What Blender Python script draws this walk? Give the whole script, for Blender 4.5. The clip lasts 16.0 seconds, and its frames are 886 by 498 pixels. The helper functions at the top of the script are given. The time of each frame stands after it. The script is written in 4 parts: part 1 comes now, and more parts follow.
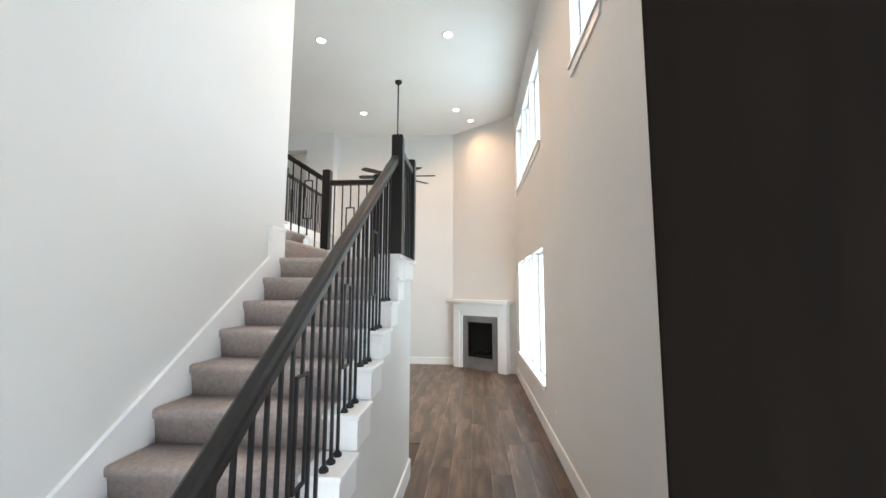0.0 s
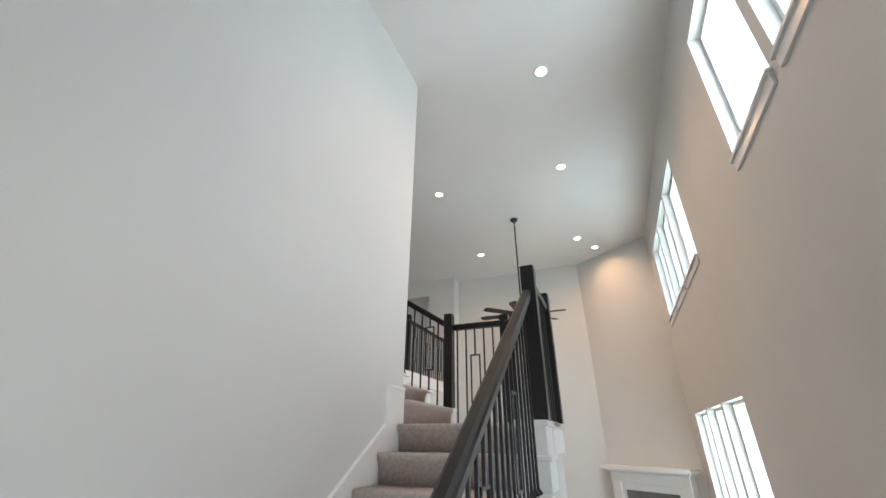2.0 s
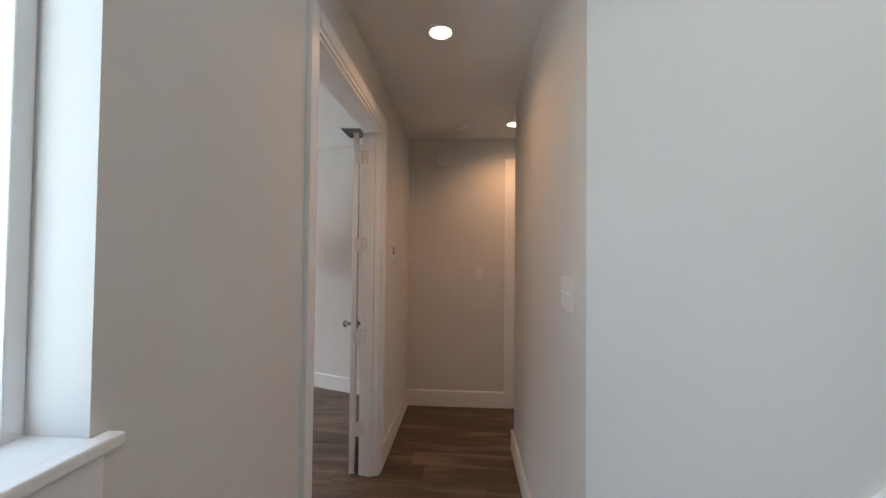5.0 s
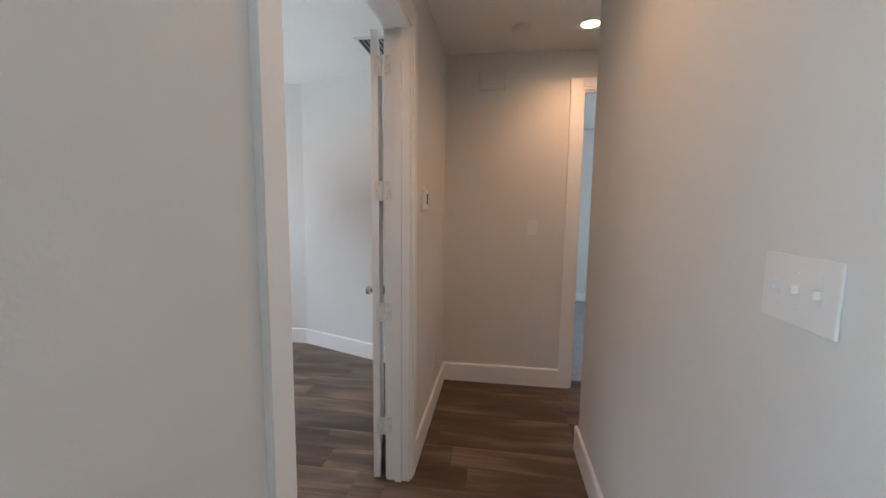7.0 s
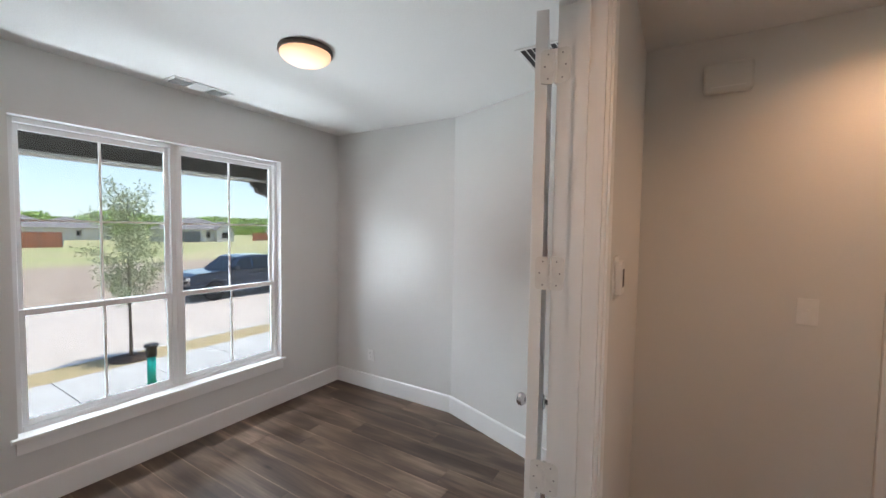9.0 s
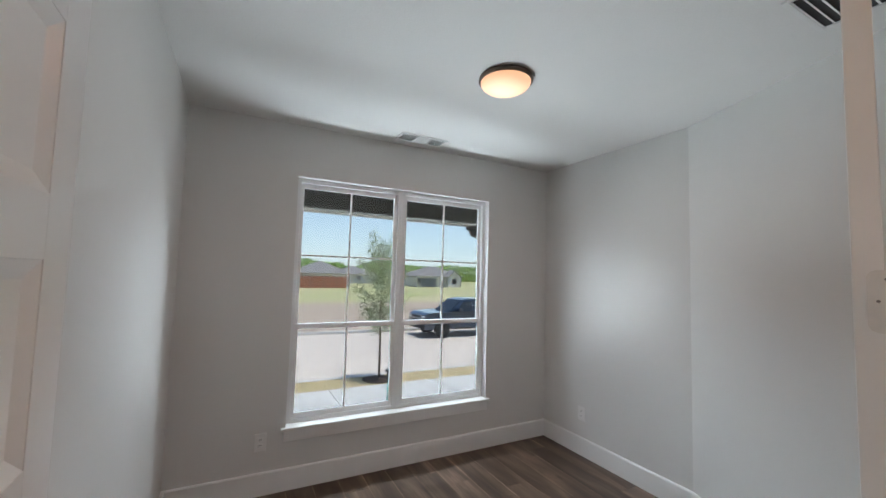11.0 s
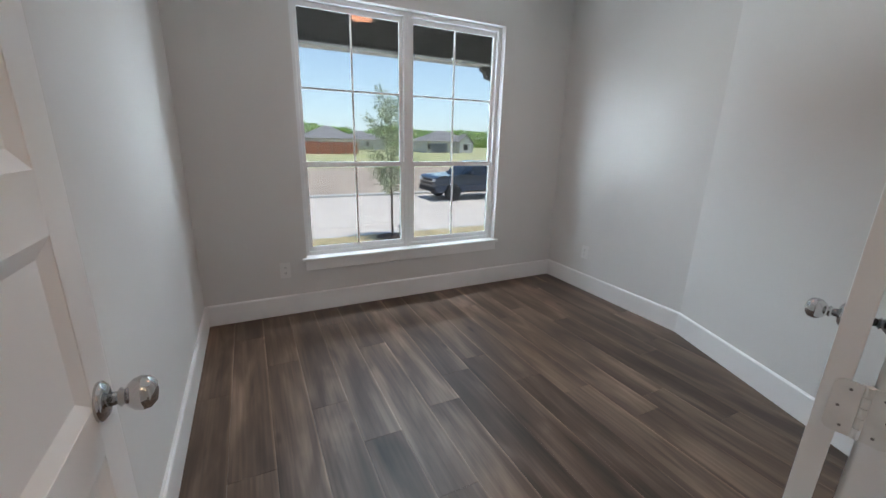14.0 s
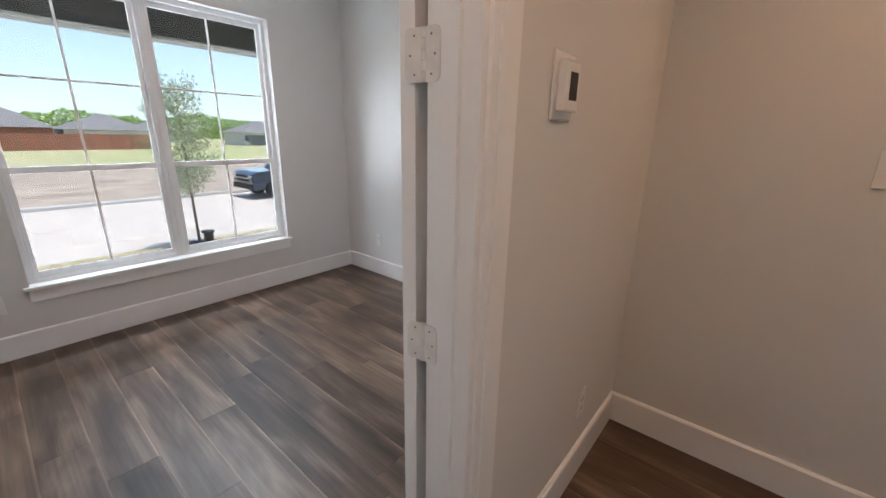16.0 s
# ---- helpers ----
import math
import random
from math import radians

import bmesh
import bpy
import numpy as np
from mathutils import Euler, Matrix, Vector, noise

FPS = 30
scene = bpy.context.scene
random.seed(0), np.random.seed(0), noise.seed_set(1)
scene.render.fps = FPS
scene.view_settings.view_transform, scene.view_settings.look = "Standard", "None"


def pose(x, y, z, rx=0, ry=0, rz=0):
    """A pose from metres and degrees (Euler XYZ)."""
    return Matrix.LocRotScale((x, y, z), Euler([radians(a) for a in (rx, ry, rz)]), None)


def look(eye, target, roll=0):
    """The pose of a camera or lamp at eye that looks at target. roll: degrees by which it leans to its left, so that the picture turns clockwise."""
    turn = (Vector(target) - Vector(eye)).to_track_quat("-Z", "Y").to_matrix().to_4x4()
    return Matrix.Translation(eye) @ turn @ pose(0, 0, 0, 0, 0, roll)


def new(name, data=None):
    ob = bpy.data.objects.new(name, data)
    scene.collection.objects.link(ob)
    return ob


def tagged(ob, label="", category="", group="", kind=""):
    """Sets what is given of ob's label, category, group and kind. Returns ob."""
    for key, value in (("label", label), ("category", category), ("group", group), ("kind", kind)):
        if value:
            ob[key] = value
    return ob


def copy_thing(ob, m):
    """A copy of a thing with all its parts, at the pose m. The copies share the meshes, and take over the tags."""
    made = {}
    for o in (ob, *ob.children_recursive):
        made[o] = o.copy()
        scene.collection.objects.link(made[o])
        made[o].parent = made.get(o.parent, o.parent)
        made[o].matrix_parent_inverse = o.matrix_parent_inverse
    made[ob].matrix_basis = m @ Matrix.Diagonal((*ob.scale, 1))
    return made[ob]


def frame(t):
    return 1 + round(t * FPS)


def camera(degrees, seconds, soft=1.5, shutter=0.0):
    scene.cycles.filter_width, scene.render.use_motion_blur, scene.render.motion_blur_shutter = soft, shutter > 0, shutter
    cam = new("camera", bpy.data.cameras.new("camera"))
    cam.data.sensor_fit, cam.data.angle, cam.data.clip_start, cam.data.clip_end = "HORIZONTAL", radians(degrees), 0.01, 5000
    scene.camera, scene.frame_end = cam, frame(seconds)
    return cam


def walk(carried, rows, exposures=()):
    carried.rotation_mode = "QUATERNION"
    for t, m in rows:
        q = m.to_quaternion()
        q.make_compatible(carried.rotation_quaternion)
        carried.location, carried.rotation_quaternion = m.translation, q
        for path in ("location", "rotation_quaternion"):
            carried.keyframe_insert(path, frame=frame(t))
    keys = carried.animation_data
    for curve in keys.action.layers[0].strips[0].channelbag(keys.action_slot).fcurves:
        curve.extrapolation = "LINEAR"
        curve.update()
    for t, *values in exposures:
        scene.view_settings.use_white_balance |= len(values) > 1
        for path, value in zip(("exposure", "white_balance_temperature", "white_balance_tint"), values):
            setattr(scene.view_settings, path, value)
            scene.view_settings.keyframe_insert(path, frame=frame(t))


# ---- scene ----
cam = camera(97.5, 16.0)
PATH = [
    (0, (-0.193, 0.517, 1.629), (-0.354, 2.499, 1.842), 0.2),
    (0.5, (-0.192, 0.66, 1.706), (-0.536, 2.593, 2.089), 0.2),
    (1, (-0.208, 0.788, 1.759), (-0.69, 2.641, 2.335), 0.3),
    (1.5, (-0.278, 0.907, 1.831), (-0.853, 2.663, 2.595), 0.4),
    (2, (-0.386, 1.008, 1.794), (-1.077, 2.663, 2.679), 0.4),
    (2.5, (-0.415, 1.09, 1.721), (-1.32, 2.611, 2.652), 0.6),
    (3, (-0.41, 1.06, 1.629), (-1.629, 2.365, 2.53), 1.1),
    (3.5, (-0.42, 0.936, 1.552), (-2.005, 1.869, 2.337), 1.7),
    (4, (-0.487, 0.838, 1.512), (-2.353, 1.303, 2.063), 1.8),
    (4.5, (-0.528, 0.751, 1.465), (-2.507, 0.84, 1.737), 1.2),
    (5, (-0.63, 0.689, 1.432), (-2.626, 0.568, 1.478), 0.6),
    (5.2, (-0.691, 0.673, 1.419), (-2.684, 0.511, 1.409), 0.5),
    (7.3, (-1.410, 0.520, 1.451), (-3.375, 0.228, 1.214), 0.7),
    (7.5, (-1.473, 0.501, 1.456), (-3.432, 0.169, 1.227), 0.8),
    (8, (-1.696, 0.465, 1.481), (-3.622, -0.02, 1.248), 0.7),
    (8.5, (-1.901, 0.402, 1.525), (-3.75, -0.334, 1.332), 0.9),
    (9, (-2.057, 0.304, 1.633), (-3.765, -0.734, 1.539), 0.9),
    (9.5, (-2.142, 0.274, 1.709), (-3.648, -1.042, 1.744), 0.8),
    (10, (-2.26, 0.265, 1.71), (-3.503, -1.294, 1.864), 1.0),
    (10.2, (-2.264, 0.25, 1.688), (-3.415, -1.375, 1.879), 1.2),
    (12.3, (-2.361, 0.065, 1.35), (-3.144, -1.768, 1.186), 1.6),
    (12.5, (-2.359, 0.053, 1.34), (-3.145, -1.772, 1.114), 1.6),
    (13, (-2.367, 0.068, 1.315), (-3.145, -1.734, 0.933), 1.5),
    (13.5, (-2.342, 0.12, 1.314), (-3.139, -1.648, 0.825), 1.3),
    (14, (-2.316, 0.166, 1.319), (-3.173, -1.559, 0.781), 1.4),
    (14.5, (-2.314, 0.244, 1.323), (-3.265, -1.424, 0.761), 1.4),
    (15, (-2.326, 0.346, 1.332), (-3.417, -1.228, 0.76), 1.3),
    (15.5, (-2.413, 0.457, 1.352), (-3.687, -0.976, 0.782), 1.2),
    (16, (-2.581, 0.538, 1.372), (-4.051, -0.695, 0.807), 1.0),
]
walk(cam, [(t, look(eye, target, roll)) for t, eye, target, roll in PATH],
     exposures=[(0, 2.55, 6550, 11), (1.5, 2.0, 6600, 12), (2.5, 2.0, 6700, 13), (4, 2.15, 6600, 12), (5.2, 2.1, 6450, 11), (7.5, 2.5, 6000, 8), (8.5, 2.55, 6050, 8), (9, 2.4, 6150, 8), (10.2, 2.1, 6150, 7), (12.5, 1.98, 5900, 5), (14.5, 2.25, 5980, 6), (16, 2.5, 6050, 8)])

# ---------- world, sun, exposure ----------
world = bpy.data.worlds.new("world")
scene.world = world
world.use_nodes = True
wn = world.node_tree.nodes
sky = wn.new("ShaderNodeTexSky")
sky.sky_type, sky.sun_disc = "NISHITA", False
sky.sun_elevation, sky.sun_rotation = radians(78), radians(-40)
sky.air_density, sky.dust_density = 1.0, 0.4
wn["Background"].inputs["Strength"].default_value = 0.15
wl = world.node_tree.links
cloud_map, cloud, cloud_ramp, cloud_mix = wn.new("ShaderNodeMapping"), wn.new("ShaderNodeTexNoise"), wn.new("ShaderNodeMapRange"), wn.new("ShaderNodeMix")
cloud_map.inputs["Scale"].default_value = (2.2, 2.2, 9.0)
cloud.inputs["Scale"].default_value, cloud.inputs["Detail"].default_value = 1.6, 6.0
cloud_ramp.inputs["From Min"].default_value, cloud_ramp.inputs["From Max"].default_value = 0.57, 0.72
cloud_ramp.inputs["To Max"].default_value = 0.7
cloud_mix.data_type = "RGBA"
cloud_mix.inputs[7].default_value = (7.0, 7.3, 7.6, 1)
cloud_tc = wn.new("ShaderNodeTexCoord")
wl.new(cloud_tc.outputs["Generated"], cloud_map.inputs[0])
wl.new(cloud_map.outputs[0], cloud.inputs["Vector"])
wl.new(cloud.outputs["Fac"], cloud_ramp.inputs["Value"])
wl.new(cloud_ramp.outputs[0], cloud_mix.inputs[0])
wl.new(sky.outputs[0], cloud_mix.inputs[6])
# pale haze low over the horizon
haze_z, haze_fac, haze_mix = wn.new("ShaderNodeSeparateXYZ"), wn.new("ShaderNodeMapRange"), wn.new("ShaderNodeMix")
haze_mix.data_type = "RGBA"
haze_fac.interpolation_type = "SMOOTHSTEP"
haze_fac.inputs["From Min"].default_value, haze_fac.inputs["From Max"].default_value = -0.05, 0.45
haze_fac.inputs["To Min"].default_value, haze_fac.inputs["To Max"].default_value = 0.62, 0.0
haze_mix.inputs[7].default_value = (5.6, 6.7, 7.6, 1)
wl.new(cloud_tc.outputs["Generated"], haze_z.inputs[0])
wl.new(haze_z.outputs["Z"], haze_fac.inputs["Value"])
wl.new(haze_fac.outputs[0], haze_mix.inputs[0])
wl.new(cloud_mix.outputs[2], haze_mix.inputs[6])
wl.new(haze_mix.outputs[2], wn["Background"].inputs["Color"])
sun = new("sun", bpy.data.lights.new("sun", "SUN"))
sun.data.energy, sun.data.angle, sun.data.color = 3.6, radians(0.5), (1.0, 0.95, 0.88)
sun.matrix_world = look((0, 0, 0), (0.13, -0.15, -1.0))


def add_daylight(where, towards, w, h, power, color=(0.80, 0.91, 1.0)):
    """Area lamp that adds daylight, in an opening or hidden outside near one."""
    la = bpy.data.lights.new("window_daylight", "AREA")
    la.shape, la.size, la.size_y, la.energy, la.color = "RECTANGLE", w, h, power, color
    ob = new("window_daylight", la)
    ob.matrix_world = look(where, towards)


add_daylight((0.778, 6.615, 4.12), (-2, 6.615, 4.12), 2.63, 1.23, 7)
add_daylight((0.778, 6.615, 1.34), (-2, 6.615, 1.34), 2.63, 1.63, 17)
add_daylight((0.778, 2.89, 4.12), (-2, 2.89, 4.12), 1.60, 1.18, 7.5)
add_daylight((0.04, -0.20, 1.20), (0.0, 3, 1.20), 0.88, 2.2, 13)
# lamp hidden under the porch soffit, added to brighten the study
add_daylight((-3.49, -3.56, 2.56), (-3.60, -1.1, 0.95), 2.9, 0.42, 38, (0.86, 0.94, 1.0))
# added low lamp for bounce off sunlit ground in front of the study window
add_daylight((-3.49, -3.62, 0.02), (-3.80, -1.2, 1.75), 2.4, 0.34, 27, (0.88, 0.95, 1.0))
add_daylight((-0.96, -0.09, 1.72), (-0.96, 3, 1.72), 0.45, 1.1, 0.9)
# lamp in the unseen bedroom window, added to light that room
add_daylight((-6.1, 0.02, 1.4), (-6.1, 3, 1.4), 1.75, 1.55, 4)


# ---------- materials ----------
def mat(name, color, rough=0.5, metal=0.0, var=0.06, scale=4.0, bump=0.0, bscale=200.0, color2=None, fac=0.5, coat=0.0, stretch=None, per_object=0.0):
    m = bpy.data.materials.new(name)
    m.use_nodes = True
    n, l = m.node_tree.nodes, m.node_tree.links
    b = n["Principled BSDF"]
    b.inputs["Roughness"].default_value, b.inputs["Metallic"].default_value = rough, metal
    b.inputs["Coat Weight"].default_value = coat
    tc = n.new("ShaderNodeTexCoord")
    src = tc.outputs["Object"]
    if stretch:
        mp = n.new("ShaderNodeMapping")
        mp.inputs["Scale"].default_value = stretch
        l.new(src, mp.inputs[0])
        src = mp.outputs[0]
    nz = n.new("ShaderNodeTexNoise")
    nz.inputs["Scale"].default_value, nz.inputs["Detail"].default_value = scale, 6.0
    l.new(src, nz.inputs["Vector"])
    ramp = n.new("ShaderNodeValToRGB")
    c2 = color2 or tuple(c * (1 - var) for c in color)
    ramp.color_ramp.elements[0].color, ramp.color_ramp.elements[1].color = (*c2, 1), (*color, 1)
    ramp.color_ramp.elements[0].position, ramp.color_ramp.elements[1].position = fac - 0.15, fac + 0.15
    l.new(nz.outputs["Fac"], ramp.inputs[0])
    out = ramp.outputs[0]
    if per_object:
        oi = n.new("ShaderNodeObjectInfo")
        mr = n.new("ShaderNodeMapRange")
        mr.inputs["To Min"].default_value, mr.inputs["To Max"].default_value = 1 - per_object, 1 + per_object
        l.new(oi.outputs["Random"], mr.inputs["Value"])
        mx = n.new("ShaderNodeVectorMath")
        mx.operation = "SCALE"
        l.new(out, mx.inputs[0])
        l.new(mr.outputs[0], mx.inputs["Scale"])
        out = mx.outputs[0]
    l.new(out, b.inputs["Base Color"])
    if bump:
        bz = n.new("ShaderNodeTexNoise")
        bz.inputs["Scale"].default_value, bz.inputs["Detail"].default_value = bscale, 3.0
        l.new(src, bz.inputs["Vector"])
        bp = n.new("ShaderNodeBump")
        bp.inputs["Strength"].default_value, bp.inputs["Distance"].default_value = bump, 0.004
        l.new(bz.outputs["Fac"], bp.inputs["Height"])
        l.new(bp.outputs[0], b.inputs["Normal"])
    return m


def glow(name, color, strength):
    m = bpy.data.materials.new(name)
    m.use_nodes = True
    b = m.node_tree.nodes["Principled BSDF"]
    b.inputs["Base Color"].default_value = (*color, 1)
    b.inputs["Emission Color"].default_value = (*color, 1)
    b.inputs["Emission Strength"].default_value = strength
    return m


def glass_mat(name, tint, steep=False):
    m = bpy.data.materials.new(name)
    m.use_nodes = True
    n, l = m.node_tree.nodes, m.node_tree.links
    n.remove(n["Principled BSDF"])
    tr, gl, mx, fr = n.new("ShaderNodeBsdfTransparent"), n.new("ShaderNodeBsdfGlossy"), n.new("ShaderNodeMixShader"), n.new("ShaderNodeLayerWeight")
    tr.inputs[0].default_value = (*tint, 1)
    gl.inputs["Roughness"].default_value = 0.0
    if not steep:
        n.remove(fr)
        fr = n.new("ShaderNodeFresnel")
        fr.inputs["IOR"].default_value = 1.45
        l.new(fr.outputs[0], mx.inputs[0])
        l.new(tr.outputs[0], mx.inputs[1])
        l.new(gl.outputs[0], mx.inputs[2])
        l.new(mx.outputs[0], n["Material Output"].inputs[0])
        return m
    pw, ma = n.new("ShaderNodeMath"), n.new("ShaderNodeMath")
    pw.operation, ma.operation = "POWER", "MULTIPLY_ADD"
    fr.inputs["Blend"].default_value = 0.5
    pw.inputs[1].default_value = 5.0
    ma.inputs[1].default_value, ma.inputs[2].default_value = 0.8, 0.04
    l.new(fr.outputs["Facing"], pw.inputs[0])
    l.new(pw.outputs[0], ma.inputs[0])
    l.new(ma.outputs[0], mx.inputs[0])
    l.new(tr.outputs[0], mx.inputs[1])
    l.new(gl.outputs[0], mx.inputs[2])
    l.new(mx.outputs[0], n["Material Output"].inputs[0])
    return m


def plank_mat():
    m = bpy.data.materials.new("vinyl_plank")
    m.use_nodes = True
    n, l = m.node_tree.nodes, m.node_tree.links
    b = n["Principled BSDF"]
    tc, oi = n.new("ShaderNodeTexCoord"), n.new("ShaderNodeObjectInfo")
    off = n.new("ShaderNodeVectorMath")
    off.operation = "MULTIPLY_ADD"
    comb = n.new("ShaderNodeCombineXYZ")
    for i in range(3):
        l.new(oi.outputs["Random"], comb.inputs[i])
    l.new(comb.outputs[0], off.inputs[0])
    off.inputs[1].default_value = (37.0, 91.0, 11.0)
    l.new(tc.outputs["Object"], off.inputs[2])
    big, fine = n.new("ShaderNodeMapping"), n.new("ShaderNodeMapping")
    big.inputs["Scale"].default_value, fine.inputs["Scale"].default_value = (8.5, 1.4, 1.0), (80.0, 1.5, 1.0)
    l.new(off.outputs[0], big.inputs[0])
    l.new(off.outputs[0], fine.inputs[0])
    a, c = n.new("ShaderNodeTexNoise"), n.new("ShaderNodeTexNoise")
    a.inputs["Scale"].default_value, a.inputs["Detail"].default_value, a.inputs["Distortion"].default_value = 1.0, 3.5, 0.5
    c.inputs["Scale"].default_value, c.inputs["Detail"].default_value = 1.0, 5.0
    l.new(big.outputs[0], a.inputs["Vector"])
    l.new(fine.outputs[0], c.inputs["Vector"])
    r1 = n.new("ShaderNodeValToRGB")
    e = r1.color_ramp.elements
    e[0].position, e[0].color = 0.26, (0.036, 0.024, 0.017, 1)
    e[1].position, e[1].color = 0.80, (0.25, 0.178, 0.130, 1)
    mid = e.new(0.5)
    mid.color = (0.098, 0.064, 0.044, 1)
    l.new(a.outputs["Fac"], r1.inputs[0])
    r2 = n.new("ShaderNodeMapRange")
    r2.inputs["From Min"].default_value, r2.inputs["From Max"].default_value = 0.3, 0.7
    r2.inputs["To Min"].default_value, r2.inputs["To Max"].default_value = 0.78, 1.22
    l.new(c.outputs["Fac"], r2.inputs["Value"])
    s = n.new("ShaderNodeVectorMath")
    s.operation = "SCALE"
    l.new(r1.outputs[0], s.inputs[0])
    l.new(r2.outputs[0], s.inputs["Scale"])
    # dark knots
    vo = n.new("ShaderNodeTexVoronoi")
    kn = n.new("ShaderNodeMapping")
    kn.inputs["Scale"].default_value = (5.5, 1.8, 1.0)
    l.new(off.outputs[0], kn.inputs[0])
    l.new(kn.outputs[0], vo.inputs["Vector"])
    vo.inputs["Scale"].default_value = 1.0
    kr = n.new("ShaderNodeMapRange")
    kr.inputs["From Min"].default_value, kr.inputs["From Max"].default_value = 0.03, 0.11
    kr.inputs["To Min"].default_value, kr.inputs["To Max"].default_value = 0.28, 1.0
    l.new(vo.outputs["Distance"], kr.inputs["Value"])
    k = n.new("ShaderNodeVectorMath")
    k.operation = "SCALE"
    l.new(s.outputs[0], k.inputs[0])
    l.new(kr.outputs[0], k.inputs["Scale"])
    t = n.new("ShaderNodeVectorMath")
    t.operation = "SCALE"
    tm = n.new("ShaderNodeMapRange")
    tm.inputs["To Min"].default_value, tm.inputs["To Max"].default_value = 0.80, 1.22
    l.new(oi.outputs["Random"], tm.inputs["Value"])
    l.new(k.outputs[0], t.inputs[0])
    l.new(tm.outputs[0], t.inputs["Scale"])
    # bevel highlight put into the colour: a pale line along one board side
    sx, ed, es = n.new("ShaderNodeSeparateXYZ"), n.new("ShaderNodeMapRange"), n.new("ShaderNodeVectorMath")
    es.operation = "SCALE"
    ed.inputs["From Min"].default_value, ed.inputs["From Max"].default_value = 0.002, 0.012
    ed.inputs["To Min"].default_value, ed.inputs["To Max"].default_value = 1.9, 1.0
    l.new(tc.outputs["Object"], sx.inputs[0])
    l.new(sx.outputs["X"], ed.inputs["Value"])
    l.new(t.outputs[0], es.inputs[0])
    l.new(ed.outputs[0], es.inputs["Scale"])
    l.new(es.outputs[0], b.inputs["Base Color"])
    rr = n.new("ShaderNodeMapRange")
    rr.inputs["To Min"].default_value, rr.inputs["To Max"].default_value = 0.30, 0.46
    l.new(c.outputs["Fac"], rr.inputs["Value"])
    l.new(rr.outputs[0], b.inputs["Roughness"])
    bp = n.new("ShaderNodeBump")
    bp.inputs["Strength"].default_value, bp.inputs["Distance"].default_value = 0.12, 0.002
    l.new(c.outputs["Fac"], bp.inputs["Height"])
    l.new(bp.outputs[0], b.inputs["Normal"])
    return m


PAINT = mat("wall_paint", (0.71, 0.70, 0.675), 0.6, var=0.03, scale=1.2, bump=0.12, bscale=120)
CEIL = mat("ceiling_paint", (0.80, 0.79, 0.765), 0.75, var=0.03, scale=1.0, bump=0.3, bscale=120)
TRIM = mat("trim_paint", (0.86, 0.855, 0.84), 0.32, var=0.03, scale=3)
VINYL = mat("window_vinyl", (0.82, 0.83, 0.83), 0.35, var=0.03, scale=5)
PLANK = plank_mat()
PLANK.node_tree.nodes["Principled BSDF"].inputs["Specular IOR Level"].default_value = 0.42
GROUT = mat("floor_core", (0.08, 0.058, 0.044), 0.7, scale=8, var=0.2)
CARPET = mat("carpet", (0.62, 0.53, 0.485), 0.95, scale=45, color2=(0.48, 0.41, 0.38), bump=1.0, bscale=420)
CARPET2 = mat("bedroom_carpet", (0.33, 0.32, 0.33), 0.95, scale=40, color2=(0.25, 0.245, 0.25), bump=1.0, bscale=400)
BLACKWOOD = mat("stained_wood", (0.014, 0.012, 0.011), 0.42, scale=6, color2=(0.008, 0.007, 0.007), stretch=(12, 12, 1.5), bump=0.05, bscale=30)
IRON = mat("black_iron", (0.012, 0.012, 0.013), 0.45, metal=0.3, scale=30, var=0.3)
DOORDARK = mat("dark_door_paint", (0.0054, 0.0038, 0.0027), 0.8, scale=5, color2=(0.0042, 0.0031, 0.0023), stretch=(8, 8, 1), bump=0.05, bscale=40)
CHROME = mat("chrome", (0.55, 0.55, 0.55), 0.08, metal=1.0, scale=8, var=0.03)
HINGE = mat("painted_hinge", (0.78, 0.77, 0.74), 0.4, metal=0.0, scale=30, var=0.08)
SCREW = mat("screw_steel", (0.25, 0.24, 0.23), 0.4, metal=0.8, scale=40)
PLASTIC = mat("white_plastic", (0.80, 0.79, 0.77), 0.4, scale=10, var=0.03)
DARKPL = mat("dark_slot", (0.02, 0.02, 0.022), 0.5, scale=10)
SLATE = mat("fireplace_tile", (0.21, 0.20, 0.195), 0.4, scale=5, color2=(0.15, 0.145, 0.14), bump=0.05, bscale=30)
FIREBOX = mat("firebox_metal", (0.012, 0.012, 0.012), 0.55, scale=20, var=0.3)
FIREBOX.node_tree.nodes["Principled BSDF"].inputs["Specular IOR Level"].default_value = 0.1
for dark_mat in (DOORDARK, BLACKWOOD):
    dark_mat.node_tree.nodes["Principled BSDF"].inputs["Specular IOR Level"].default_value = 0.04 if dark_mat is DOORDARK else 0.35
GLASS = glass_mat("window_glass", (0.455, 0.46, 0.46))
GLASSHI = glass_mat("clear_glass", (0.90, 0.93, 0.93), True)
BRONZE = mat("bronze_metal", (0.17, 0.135, 0.11), 0.4, metal=0.7, scale=15, var=0.2)
LENS = glow("recessed_lens", (1.0, 0.80, 0.56), 2.5)


